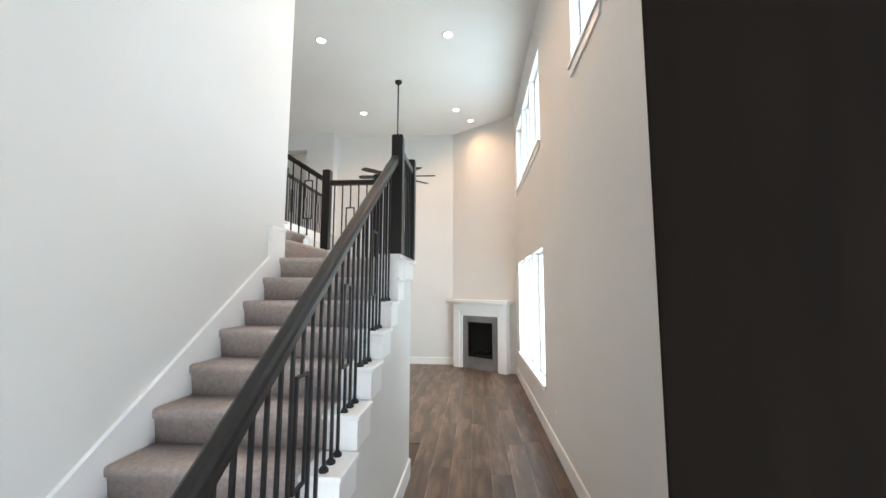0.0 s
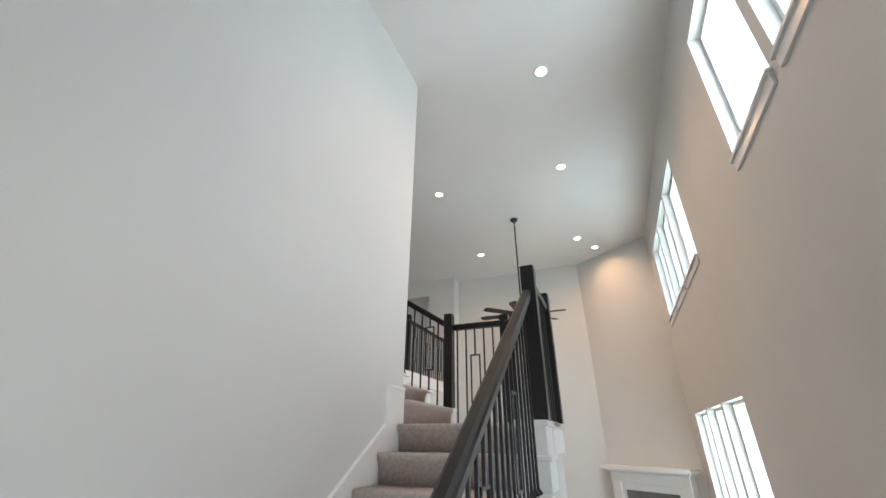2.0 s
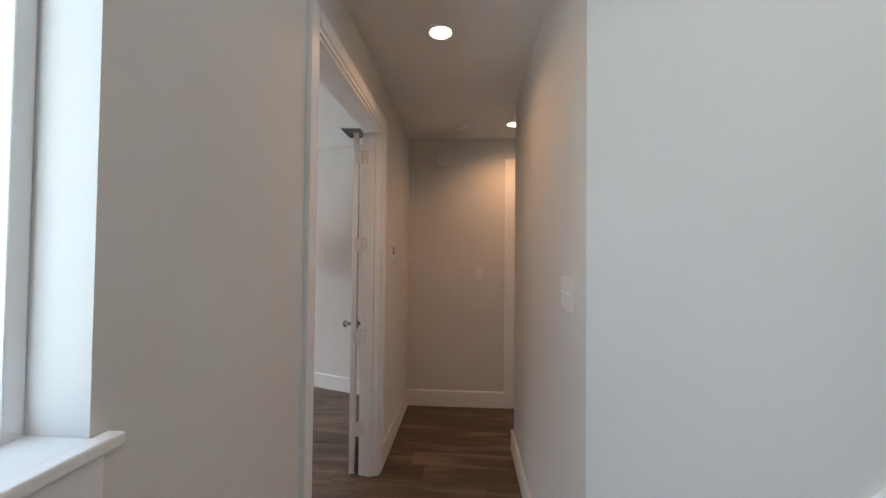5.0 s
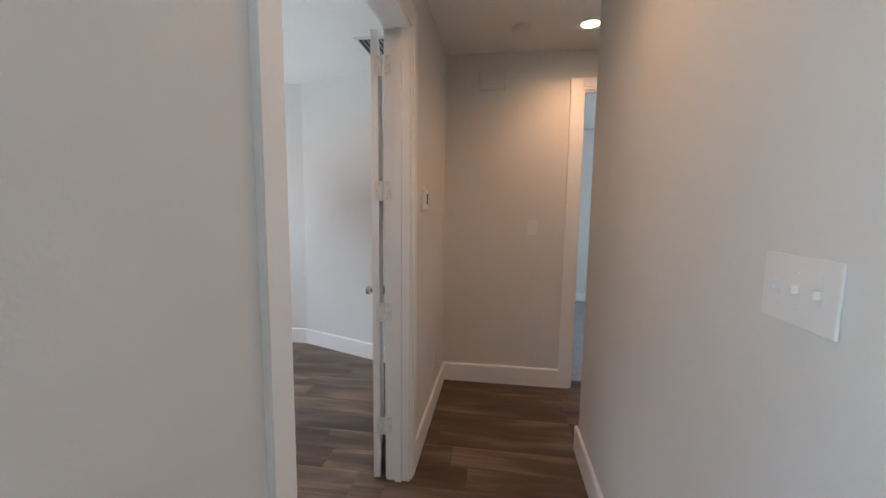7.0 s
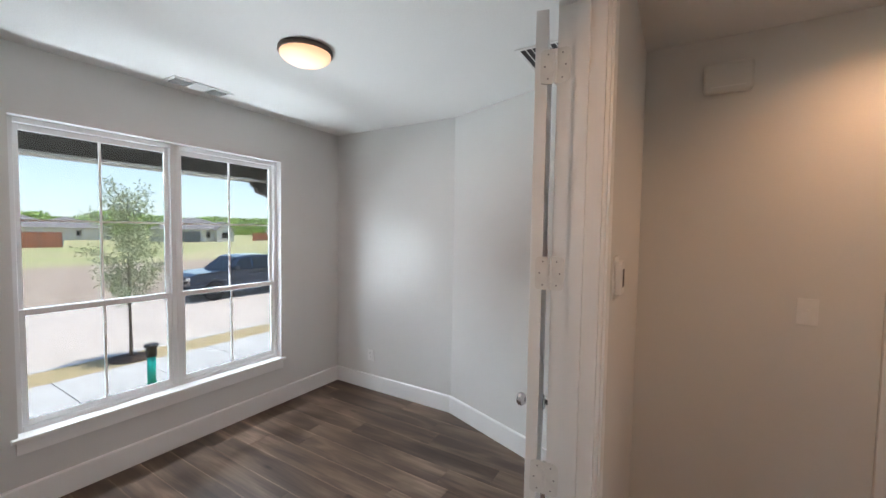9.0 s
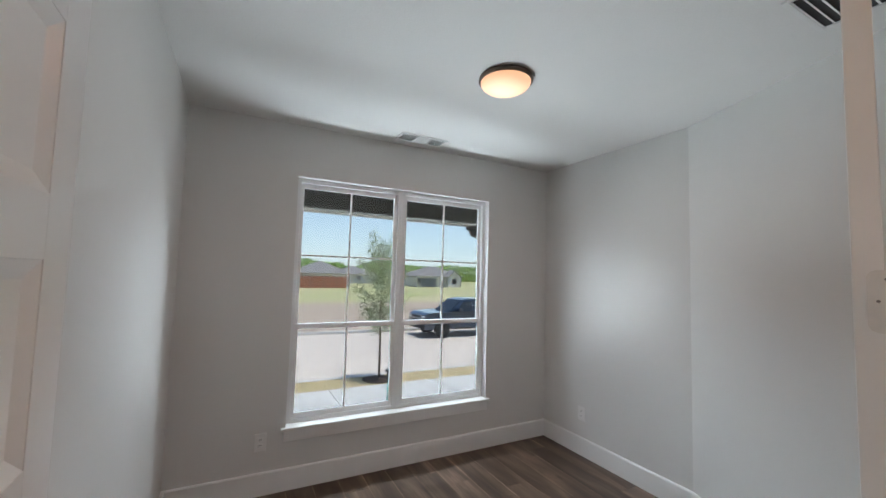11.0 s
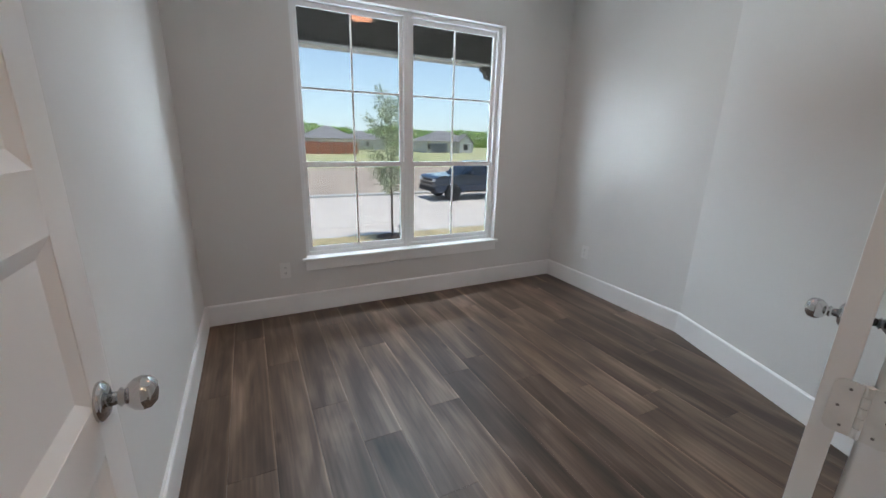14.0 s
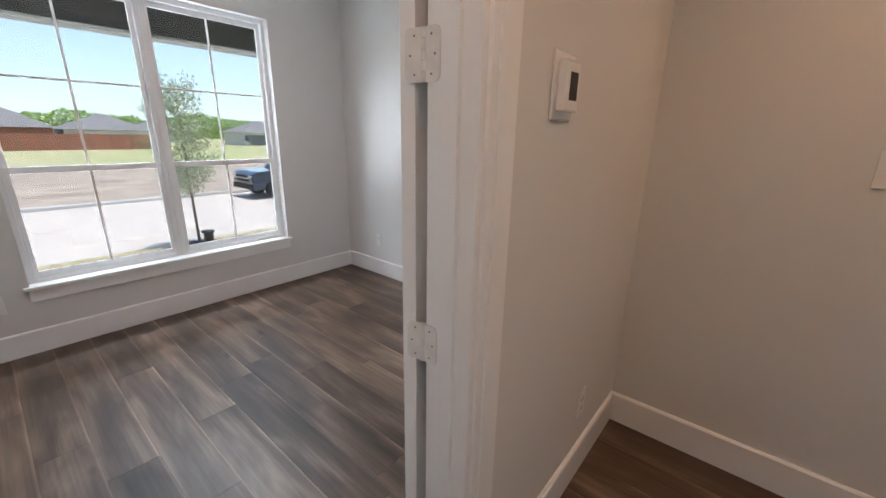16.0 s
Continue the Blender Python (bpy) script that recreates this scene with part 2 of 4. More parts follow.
def bowl_mat():
    """Frosted glass lit from within, whitest over the bulb."""
    m = glow("frosted_bowl", (1.0, 0.62, 0.36), 0.26)
    n, l = m.node_tree.nodes, m.node_tree.links
    tc, ln, rp = n.new("ShaderNodeTexCoord"), n.new("ShaderNodeVectorMath"), n.new("ShaderNodeValToRGB")
    fl = n.new("ShaderNodeVectorMath")
    fl.operation, ln.operation = "MULTIPLY", "LENGTH"
    fl.inputs[1].default_value = (6.2, 6.2, 0.0)
    e = rp.color_ramp.elements
    e[0].position, e[0].color = 0.25, (1.0, 0.72, 0.50, 1)
    e[1].position, e[1].color = 0.95, (0.70, 0.33, 0.16, 1)
    l.new(tc.outputs["Object"], fl.inputs[0])
    l.new(fl.outputs[0], ln.inputs[0])
    l.new(ln.outputs["Value"], rp.inputs[0])
    l.new(rp.outputs[0], n["Principled BSDF"].inputs["Emission Color"])
    return m


BOWL = bowl_mat()


# ---------- mesh helpers ----------
def mesh_ob(name, bm, material, smooth=False):
    bmesh.ops.recalc_face_normals(bm, faces=bm.faces)
    me = bpy.data.meshes.new(name)
    bm.to_mesh(me)
    bm.free()
    if smooth:
        me.shade_smooth()
    me.materials.append(material)
    return new(name, me)


def part(name, bm, material, parent, label="", smooth=False):
    ob = mesh_ob(name, bm, material, smooth)
    ob.parent = parent
    return tagged(ob, label)


def base(name, m=None):
    ob = new(name)
    ob.empty_display_size = 0.1
    if m is not None:
        ob.matrix_world = m
    return ob


def add_box(bm, x0, x1, y0, y1, z0, z1, bevel=0.0):
    ret = bmesh.ops.create_cube(bm, size=1.0, matrix=Matrix.LocRotScale(((x0 + x1) / 2, (y0 + y1) / 2, (z0 + z1) / 2), None, (abs(x1 - x0), abs(y1 - y0), abs(z1 - z0))))
    if bevel:
        vs = set(ret["verts"])
        es = [e for e in bm.edges if e.verts[0] in vs and e.verts[1] in vs]
        bmesh.ops.bevel(bm, geom=es, offset=bevel, segments=2, profile=0.5, affect="EDGES")
    return bm


def box(x0, x1, y0, y1, z0, z1, bevel=0.0):
    return add_box(bmesh.new(), x0, x1, y0, y1, z0, z1, bevel)


def add_cyl(bm, p, q, r0, r1=None, seg=12):
    p, q = Vector(p), Vector(q)
    d = q - p
    m = Matrix.Translation((p + q) / 2) @ d.to_track_quat("Z", "Y").to_matrix().to_4x4()
    bmesh.ops.create_cone(bm, cap_ends=True, segments=seg, radius1=r0, radius2=r0 if r1 is None else r1, depth=d.length, matrix=m)
    return bm


def cyl(p, q, r0, r1=None, seg=12):
    return add_cyl(bmesh.new(), p, q, r0, r1, seg)


def lathe(profile, seg=24, m=None):
    bm = bmesh.new()
    rings = []
    for r, z in profile:
        rings.append([bm.verts.new((max(r, 1e-4) * math.cos(2 * math.pi * i / seg), max(r, 1e-4) * math.sin(2 * math.pi * i / seg), z)) for i in range(seg)])
    for a, b in zip(rings, rings[1:]):
        for i in range(seg):
            bm.faces.new((a[i], a[(i + 1) % seg], b[(i + 1) % seg], b[i]))
    bm.faces.new(rings[0])
    bm.faces.new(rings[-1])
    if m is not None:
        bmesh.ops.transform(bm, matrix=m, verts=bm.verts)
    return bm


def extrude(points, z0, z1):
    """A prism on a plan outline."""
    bm = bmesh.new()
    lo = [bm.verts.new((x, y, z0)) for x, y in points]
    hi = [bm.verts.new((x, y, z1)) for x, y in points]
    bm.faces.new(lo)
    bm.faces.new(hi)
    for i in range(len(points)):
        j = (i + 1) % len(points)
        bm.faces.new((lo[i], lo[j], hi[j], hi[i]))
    return bm


def side_prism(points, x0, x1):
    """A prism along x on a (y, z) outline."""
    bm = bmesh.new()
    lo = [bm.verts.new((x0, y, z)) for y, z in points]
    hi = [bm.verts.new((x1, y, z)) for y, z in points]
    bm.faces.new(lo)
    bm.faces.new(hi)
    for i in range(len(points)):
        j = (i + 1) % len(points)
        bm.faces.new((lo[i], lo[j], hi[j], hi[i]))
    return bm


def wall(name, axis, a0, a1, t0, t1, z0, z1, holes=(), material=None):
    """A wall along x or y from a0 to a1, between t0 and t1, with openings (b0, b1, zb, zt) right through it."""
    us = sorted({a0, a1, *[h[0] for h in holes], *[h[1] for h in holes]})
    zs = sorted({z0, z1, *[h[2] for h in holes], *[h[3] for h in holes]})
    us, zs = [u for u in us if a0 <= u <= a1], [z for z in zs if z0 <= z <= z1]
    bm = bmesh.new()

    def solid(i, j):
        if not (0 <= i < len(us) - 1 and 0 <= j < len(zs) - 1):
            return False
        u, z = (us[i] + us[i + 1]) / 2, (zs[j] + zs[j + 1]) / 2
        return not any(h[0] < u < h[1] and h[2] < z < h[3] for h in holes)

    cache = {}

    def v(u, t, z):
        key = (u, t, z)
        if key not in cache:
            cache[key] = bm.verts.new((u, t, z) if axis == "x" else (t, u, z))
        return cache[key]

    for i in range(len(us) - 1):
        for j in range(len(zs) - 1):
            if not solid(i, j):
                continue
            u, w, zb, zt = us[i], us[i + 1], zs[j], zs[j + 1]
            for t in (t0, t1):
                bm.faces.new((v(u, t, zb), v(w, t, zb), v(w, t, zt), v(u, t, zt)))
            if not solid(i - 1, j):
                bm.faces.new((v(u, t0, zb), v(u, t1, zb), v(u, t1, zt), v(u, t0, zt)))
            if not solid(i + 1, j):
                bm.faces.new((v(w, t0, zb), v(w, t1, zb), v(w, t1, zt), v(w, t0, zt)))
            if not solid(i, j - 1):
                bm.faces.new((v(u, t0, zb), v(w, t0, zb), v(w, t1, zb), v(u, t1, zb)))
            if not solid(i, j + 1):
                bm.faces.new((v(u, t0, zt), v(w, t0, zt), v(w, t1, zt), v(u, t1, zt)))
    ob = mesh_ob(name, bm, material or PAINT)
    return tagged(ob, "matte warm white painted drywall wall", "wall", kind="structure")


def setting(ob, label, category):
    return tagged(ob, label, category, kind="structure")


def baseboard(x0, y0, x1, y1, nx, ny, h=0.152, t=0.016):
    """A baseboard along a wall line, standing out by t towards (nx, ny)."""
    d = Vector((x1 - x0, y1 - y0, 0))
    length = d.length
    bm = side_prism([(0, 0), (t, 0), (t, h - 0.008), (t - 0.006, h), (0, h)], 0, length)
    d.normalize()
    n = Vector((nx, ny, 0)).normalized()
    m = Matrix(((d.x, n.x, 0, x0 + n.x * 0.001), (d.y, n.y, 0, y0 + n.y * 0.001), (0, 0, 1, 0.001), (0, 0, 0, 1)))
    bmesh.ops.transform(bm, matrix=m, verts=bm.verts)
    return setting(mesh_ob("baseboard", bm, TRIM), "white painted square-edged baseboard", "baseboard")


# ---------- large structure ----------
H1, H2, HS = 2.60, 5.29, 2.62
SX = -1.825          # face of the stair wall
RX = 0.635           # face of the window wall
FY = 0.118           # hall face of the front wall
BY = 9.35            # back wall
wall("wall_front", "x", -4.54, 0.785, 0.0, FY, 0, H2, [(-0.42, 0.50, 0, 2.32), (-1.195, -0.72, 1.13, 2.30), (-3.19, -2.045, 0, 2.28)])
LOW = [(5.30, 6.13), (6.21, 7.03), (7.11, 7.93)]
HOLES_R = [(a, b, 0.50, 2.16) for a, b in LOW] + [(a, b, 3.50, 4.75) for a, b in LOW] + [(2.93, 3.70, 3.50, 4.72), (2.08, 2.83, 3.50, 4.72)]
wall("wall_right", "y", 0.0, 9.5, RX, 0.785, 0, H2, HOLES_R)
wall("wall_back", "x", -6.1, 0.785, BY, 9.5, 0, H2)
setting(mesh_ob("wall_fireplace", extrude([(-0.68, BY), (RX, 8.42), (RX, BY)], 0, H2), PAINT), "matte warm white diagonal corner wall", "wall")
wall("wall_stair", "y", FY, 3.705, -1.945, SX, 0, H2, [(FY, 1.05, 0, H1)])
wall("wall_stair_back", "x", -6.1, -1.945, 3.585, 3.705, 0, H2)
wall("wall_upper_left", "y", 3.585, 9.5, -6.22, -6.1, 0, H2)
wall("wall_upper_jog", "x", -6.1, -3.45, 9.05, 9.35, 2.9, H2, [(-4.9, -4.1, 2.9, 4.9)])
wall("wall_below_gallery", "y", 4.82, BY, -3.75, -3.65, 0, 2.7)
# hall side wall with a rounded free end
hall = extrude([(-1.945, 1.05), (-3.56, 1.05)] + [(-3.56 - 0.06 * math.sin(a * math.pi / 10), 1.11 - 0.06 * math.cos(a * math.pi / 10)) for a in range(1, 10)] + [(-3.56, 1.17), (-1.945, 1.17)], 0, H1)
setting(mesh_ob("wall_hall", hall, PAINT, False), "matte white hall wall with a rounded corner", "wall")
wall("wall_hall_end", "y", 0.0, 2.4, -4.54, -4.42, 0, H1 + 0.2, [(1.14, 1.98, 0, 2.31)])
wall("wall_vestibule_back", "x", -4.42, -3.4, 2.3, 2.4, 0, H1)
wall("wall_vestibule_side", "y", 1.17, 2.3, -3.5, -3.4, 0, H1)
setting(mesh_ob("ceiling_hall", box(-4.42, -1.83, FY, 2.3, H1, H1 + 0.1), CEIL), "flat white textured hall ceiling", "ceiling")
setting(mesh_ob("ceiling_high", box(-6.22, 0.785, 0.0, 9.5, H2, H2 + 0.12), CEIL), "flat white double-height ceiling", "ceiling")
setting(mesh_ob("floor_upper", box(-6.1, -3.66, 3.71, BY - 0.002, 2.70, 2.90), TRIM), "upper floor gallery edge with white fascia", "floor")
# study
wall("wall_study_left", "y", -2.825, 0.0, -1.94, -1.80, 0, HS)
wall("wall_study_window", "x", -5.2, -1.80, -2.975, -2.825, 0, HS + 0.3, [(-4.335, -2.645, 0.41, 2.235)])
wall("wall_study_right", "y", -2.825, -1.40, -5.18, -5.035, 0, HS)
setting(mesh_ob("wall_study_angled", extrude([(-5.035, -1.40), (-4.50, 0.0), (-4.62, 0.0), (-5.18, -1.40)], 0, HS), PAINT), "matte white angled study wall", "wall")
setting(mesh_ob("ceiling_study", box(-5.2, -1.80, -2.83, 0.0, HS, HS + 0.1), CEIL), "flat white study ceiling", "ceiling")
# bedroom past the hall
wall("wall_bedroom_side", "x", -7.5, -4.54, 2.0, 2.1, 0, H1, [(-6.95, -6.25, 0, 2.28)])
wall("wall_bedroom_end", "y", 0.0, 2.1, -7.55, -7.45, 0, H1)
wall("wall_bedroom_front", "x", -7.45, -4.54, 0.0, 0.1, 0, H1, [(-7.0, -5.2, 0.6, 2.2)])
setting(mesh_ob("ceiling_bedroom", box(-7.55, -4.54, 0.0, 2.9, H1, H1 + 0.1), CEIL), "flat white bedroom ceiling", "ceiling")
wall("wall_closet", "x", -7.1, -6.0, 2.8, 2.9, 0, H1)
wall("wall_closet_left", "y", 2.1, 2.8, -7.2, -7.1, 0, H1)
wall("wall_closet_right", "y", 2.1, 2.8, -6.0, -5.9, 0, H1)
setting(mesh_ob("carpet_floor", box(-7.45, -4.54, 0.1, 2.8, -0.01, 0.012), CARPET2), "grey cut-pile bedroom carpet", "carpet")
slab = setting(mesh_ob("floor", box(-7.6, 0.785, -2.975, 9.5, -0.25, -0.006), GROUT), "dark brown wood-look vinyl plank floor", "floor")
baseboard(RX, 0.2, RX, 8.40, -1, 0)
baseboard(-0.68, BY, -3.6, BY, 0, -1)
baseboard(-4.42, FY, -4.42, 1.055, 1, 0)
baseboard(-3.28, FY, -4.40, FY, 0, 1)
baseboard(-1.97, FY, -0.52, FY, 0, 1)
baseboard(-1.83, 1.05, -3.60, 1.05, 0, -1)
baseboard(-1.94, 0.0, -1.94, -2.825, -1, 0)
baseboard(-1.94, -2.825, -5.035, -2.825, 0, 1)
baseboard(-5.035, -2.825, -5.035, -1.40, 1, 0)
baseboard(-5.035, -1.40, -4.50, 0.0, 0.935, -0.357)
baseboard(-3.28, 0.0, -4.50, 0.0, 0, -1)
baseboard(-7.45, 2.0, -7.03, 2.0, 0, -1)
baseboard(-6.17, 2.0, -4.54, 2.0, 0, -1)
baseboard(-7.45, 0.1, -7.45, 2.0, 1, 0)

# ---------- stairs ----------
RISE, RUN, Y1 = 0.1725, 0.2395, 1.218
LZ = 11 * RISE


def tread_profile(y, z, run, drop):
    """Carpet over one step: rounded nosing, tread and riser."""
    p = [(y + 0.035, z - drop)]
    p += [(y + 0.018, z - 0.055), (y + 0.002, z - 0.045)]
    p += [(y + 0.016 - 0.018 * math.cos(a), z - 0.018 + 0.018 * math.sin(a)) for a in (-0.5, 0.2, 0.8, 1.57)]
    p += [(y + run + 0.035, z), (y + run + 0.035, z - drop)]
    return p


stairs = tagged(base("staircase", pose(0, 0, 0)), "taupe carpeted staircase with white painted side treads", "staircase")
for k in range(1, 12):
    y, z = Y1 + RUN * (k - 1), RISE * k
    run = RUN if k < 11 else 0.5
    part("carpet_step", side_prism(tread_profile(y, z, run, RISE), -1.806, -0.93), CARPET, stairs, "", True)
    bm = add_box(bmesh.new(), -0.93, -0.744, y - 0.012, y + RUN + 0.012, z - 0.026, z, 0.006)
    add_box(bm, -0.93, -0.76, y + 0.02, y + RUN + 0.02, z - RISE + 0.001, z - 0.026)
    part("side_tread", bm, TRIM, stairs, "white painted wooden tread end")
outline = [(Y1 + 0.03, 0.0)]
for k in range(1, 12):
    outline += [(Y1 + 0.03 + RUN * (k - 1), RISE * k - 0.03), (Y1 + 0.03 + RUN * k, RISE * k - 0.03)]
outline[-1] = (4.10, LZ - 0.03)
outline += [(4.10, 0.0)]
setting(mesh_ob("wall_under_stair", side_prism(outline, -0.90, -0.782), PAINT), "white drywall panel under the stair side", "wall")
baseboard(-0.782, Y1, -0.782, 4.10, 1, 0)
setting(mesh_ob("wall_under_landing", extrude([(-0.90, 4.10), (-0.782, 4.10), (-1.27, 4.80), (-1.95, 4.80), (-3.65, 4.82), (-3.65, 4.70), (-1.3, 4.70)], 0, LZ - 0.03), PAINT), "white drywall under the stair landing", "wall")
land = extrude([(-1.945, 3.70), (-0.90, 3.86), (-0.90, 4.12), (-1.25, 4.72), (-1.945, 4.72)], LZ - 0.17, LZ + 0.001)
part("landing_carpet", land, CARPET, stairs)
bm = extrude([(-0.744, 3.365), (-0.744, 4.14), (-1.25, 4.84), (-1.95, 4.84), (-1.95, 4.70), (-1.28, 4.70), (-0.93, 4.12), (-0.93, 3.365)], LZ - 0.028, LZ + 0.004)
part("landing_edge", bm, TRIM, stairs, "white painted landing edge")
bm = extrude([(-0.762, 3.39), (-0.762, 4.12), (-1.26, 4.82), (-1.95, 4.82), (-1.95, 4.72), (-1.30, 4.72), (-0.92, 4.12), (-0.92, 3.39)], LZ - 0.171, LZ - 0.028)
part("landing_fascia", bm, TRIM, stairs, "white painted fascia")
for k in range(12, 18):
    x, z = -1.80 - 0.27 * (k - 12), RISE * k
    bm = side_prism(tread_profile(0, z, 0.27, RISE), 3.71, 4.66)
    bmesh.ops.transform(bm, matrix=Matrix(((0, -1, 0, x), (1, 0, 0, 0), (0, 0, 1, 0), (0, 0, 0, 1))), verts=bm.verts)
    part("carpet_step", bm, CARPET, stairs, "", True)
    bm = add_box(bmesh.new(), x - 0.28, x + 0.012, 4.66, 4.80, z - 0.026, z, 0.006)
    add_box(bm, x - 0.30, x - 0.02, 4.66, 4.785, z - RISE, z - 0.026)
    part("side_tread", bm, TRIM, stairs, "white painted wooden tread end")
# skirt board on the stair wall
sl = RISE / RUN
SS = 0.70
sk = [(Y1 - 0.15, 0.0), (Y1 - 0.15, 0.195)] + [(3.47, 0.195 + SS * (3.47 - Y1 + 0.15)), (3.47, LZ + 0.225), (3.70, LZ + 0.225), (3.70, LZ - 0.2)]
setting(mesh_ob("skirt_board", side_prism(sk, SX, SX + 0.018), TRIM), "white painted stair skirt board", "trim")
sk2 = [(Y1 - 0.15, 0.195), (Y1 - 0.15, 0.216), (3.463, 0.216 + SS * (3.463 - Y1 + 0.15)), (3.463, LZ + 0.246), (3.70, LZ + 0.246), (3.70, LZ + 0.225), (3.47, LZ + 0.225), (3.47, 0.195 + SS * (3.47 - Y1 + 0.15))]
setting(mesh_ob("skirt_cap", side_prism(sk2, SX, SX + 0.024), TRIM), "white rounded skirt board cap", "trim")


# ---------- railing ----------
railing = tagged(base("stair_railing", pose(-0.83, 1.2, 0)), "black stained wooden stair railing with black iron balusters", "railing")
railing_inv = railing.matrix_world.inverted()


def rpart(name, bm, material, owner, label="", smooth=False):
    ob = part(name, bm, material, owner, label, smooth)
    ob.matrix_parent_inverse = owner.matrix_world.inverted()
    return ob


def newel(owner, x, y, z0, z1, w=0.088):
    bm = add_box(bmesh.new(), x - w / 2, x + w / 2, y - w / 2, y + w / 2, z0, z1 - 0.006, 0.003)
    add_box(bm, x - w / 2 + 0.008, x + w / 2 - 0.008, y - w / 2 + 0.008, y + w / 2 - 0.008, z1 - 0.006, z1)
    rpart("newel_post", bm, BLACKWOOD, owner)


def rail(owner, p, q, w=0.062, h=0.058):
    p, q = Vector(p), Vector(q)
    d = q - p
    side = Vector((d.y, -d.x, 0)).normalized()
    up = side.cross(d).normalized()
    bm = bmesh.new()
    prof = [(-w / 2, 0.012), (-w / 2 + 0.012, 0), (-w / 2 + 0.006, -h), (w / 2 - 0.006, -h), (w / 2 - 0.012 + 0.012, 0.012 - 0.012), (w / 2, 0.012), (w / 2 - 0.014, 0.022), (-w / 2 + 0.014, 0.022)]
    prof = [(-w / 2, -0.022), (-w / 2 + 0.006, -h), (w / 2 - 0.006, -h), (w / 2, -0.022), (w / 2 - 0.004, -0.008), (w / 2 - 0.016, 0), (-w / 2 + 0.016, 0), (-w / 2 + 0.004, -0.008)]
    a = [bm.verts.new(p + side * u + up * v) for u, v in prof]
    b = [bm.verts.new(q + side * u + up * v) for u, v in prof]
    bm.faces.new(a)
    bm.faces.new(b)
    for i in range(len(prof)):
        j = (i + 1) % len(prof)
        bm.faces.new((a[i], a[j], b[j], b[i]))
    rpart("handrail", bm, BLACKWOOD, owner)


def baluster(owner, x, y, z0, z1, shoe=True):
    bm = box(x - 0.0065, x + 0.0065, y - 0.0065, y + 0.0065, z0, z1)
    if shoe:
        add_cyl(bm, (x, y, z0), (x, y, z0 + 0.012), 0.021, 0.021, 10)
        add_cyl(bm, (x, y, z0 + 0.012), (x, y, z0 + 0.026), 0.020, 0.009, 10)
    rpart("baluster", bm, IRON, owner)


def framed_baluster(owner, p, along, z0, z1, half=0.05, lo=0.0, hi=0.0):
    """An iron baluster that opens into a tall rectangle."""
    x, y = p
    d = Vector((*along, 0)).normalized() * half
    zl, zh = z0 + lo, z0 + hi
    bm = box(x - 0.0065, x + 0.0065, y - 0.0065, y + 0.0065, z0, zl)
    add_box(bm, x - 0.0065, x + 0.0065, y - 0.0065, y + 0.0065, zh, z1)
    sl2 = d.z
    for s in (-1, 1):
        add_box(bm, x + s * d.x - 0.006, x + s * d.x + 0.006, y + s * d.y - 0.006, y + s * d.y + 0.006, zl, zh)
    for z in (zl, zh):
        add_box(bm, x - abs(d.x) - 0.006, x + abs(d.x) + 0.006, y - abs(d.y) - 0.006, y + abs(d.y) + 0.006, z - 0.006, z + 0.006)
    add_cyl(bm, (x, y, z0), (x, y, z0 + 0.02), 0.021, 0.012, 10)
    rpart("framed_baluster", bm, IRON, owner)


BX = -0.85
RZ = lambda y: 2.70 - sl * (3.43 - y)
newel(railing, -0.80, 1.10, 0, 1.22)
rail(railing, (-0.815, 1.12, RZ(1.12)), (-0.80, 3.40, RZ(3.40)))
n = 0
for k in range(1, 11):
    for off in (0.035, 0.115, 0.195):
        y = Y1 + RUN * (k - 1) + off
        if y > 3.37 or (k < 1):
            continue
        n += 1
        x = BX + 0.03 * (y - 1.2) / 2.2
        z0 = RISE * k
        if n % 6 == 4:
            framed_baluster(railing, (x, y), (0, 1), z0, RZ(y) - 0.05, 0.045, 0.22, 0.62)
        else:
            baluster(railing, x, y, z0, RZ(y) - 0.05)
newel(railing, -0.785, 3.43, LZ, 2.84)
newel(railing, -0.795, 4.10, LZ, 2.87)
newel(railing, -1.275, 4.74, LZ, 2.93)
newel(railing, -1.87, 4.745, LZ, 3.0)
rail(railing, (-0.79, 3.46, 2.78), (-0.795, 4.06, 2.78))
rail(railing, (-0.815, 4.13, 2.80), (-1.25, 4.71, 2.86))
rail(railing, (-1.31, 4.745, 2.88), (-1.83, 4.745, 2.88))
for i in range(1, 7):
    baluster(railing, -0.79, 3.45 + 0.093 * i, LZ, 2.73)
for i in range(1, 8):
    f = i / 8
    baluster(railing, -0.80 - 0.46 * f, 4.12 + 0.61 * f, LZ, 2.75)
for i in range(1, 6):
    x = -1.31 - 0.094 * i
    if i == 3:
        framed_baluster(railing, (x, 4.745), (1, 0), LZ, 2.83, 0.045, 0.22, 0.66)
    else:
        baluster(railing, x, 4.745, LZ, 2.83)
rail(railing, (-1.91, 4.745, 2.93), (-3.45, 4.745, 2.93 + 1.54 * RISE / 0.27))
for i in range(1, 16):
    x = -1.90 - 0.095 * i
    zb = RISE * (12 + int((-1.80 - x) / 0.27))
    zt = 2.93 - 0.05 + (-1.91 - x) * RISE / 0.27
    if i % 5 == 2:
        framed_baluster(railing, (x, 4.745), (1, 0), zb, zt, 0.045, 0.2, 0.64)
    else:
        baluster(railing, x, 4.745, zb, zt)
gallery = tagged(base("gallery_railing", pose(-3.68, 7.0, 2.9)), "black gallery railing with iron balusters on the upper floor", "railing")
for y in (4.9, 7.35, 9.28):
    newel(gallery, -3.72, y, 2.90, 3.92)
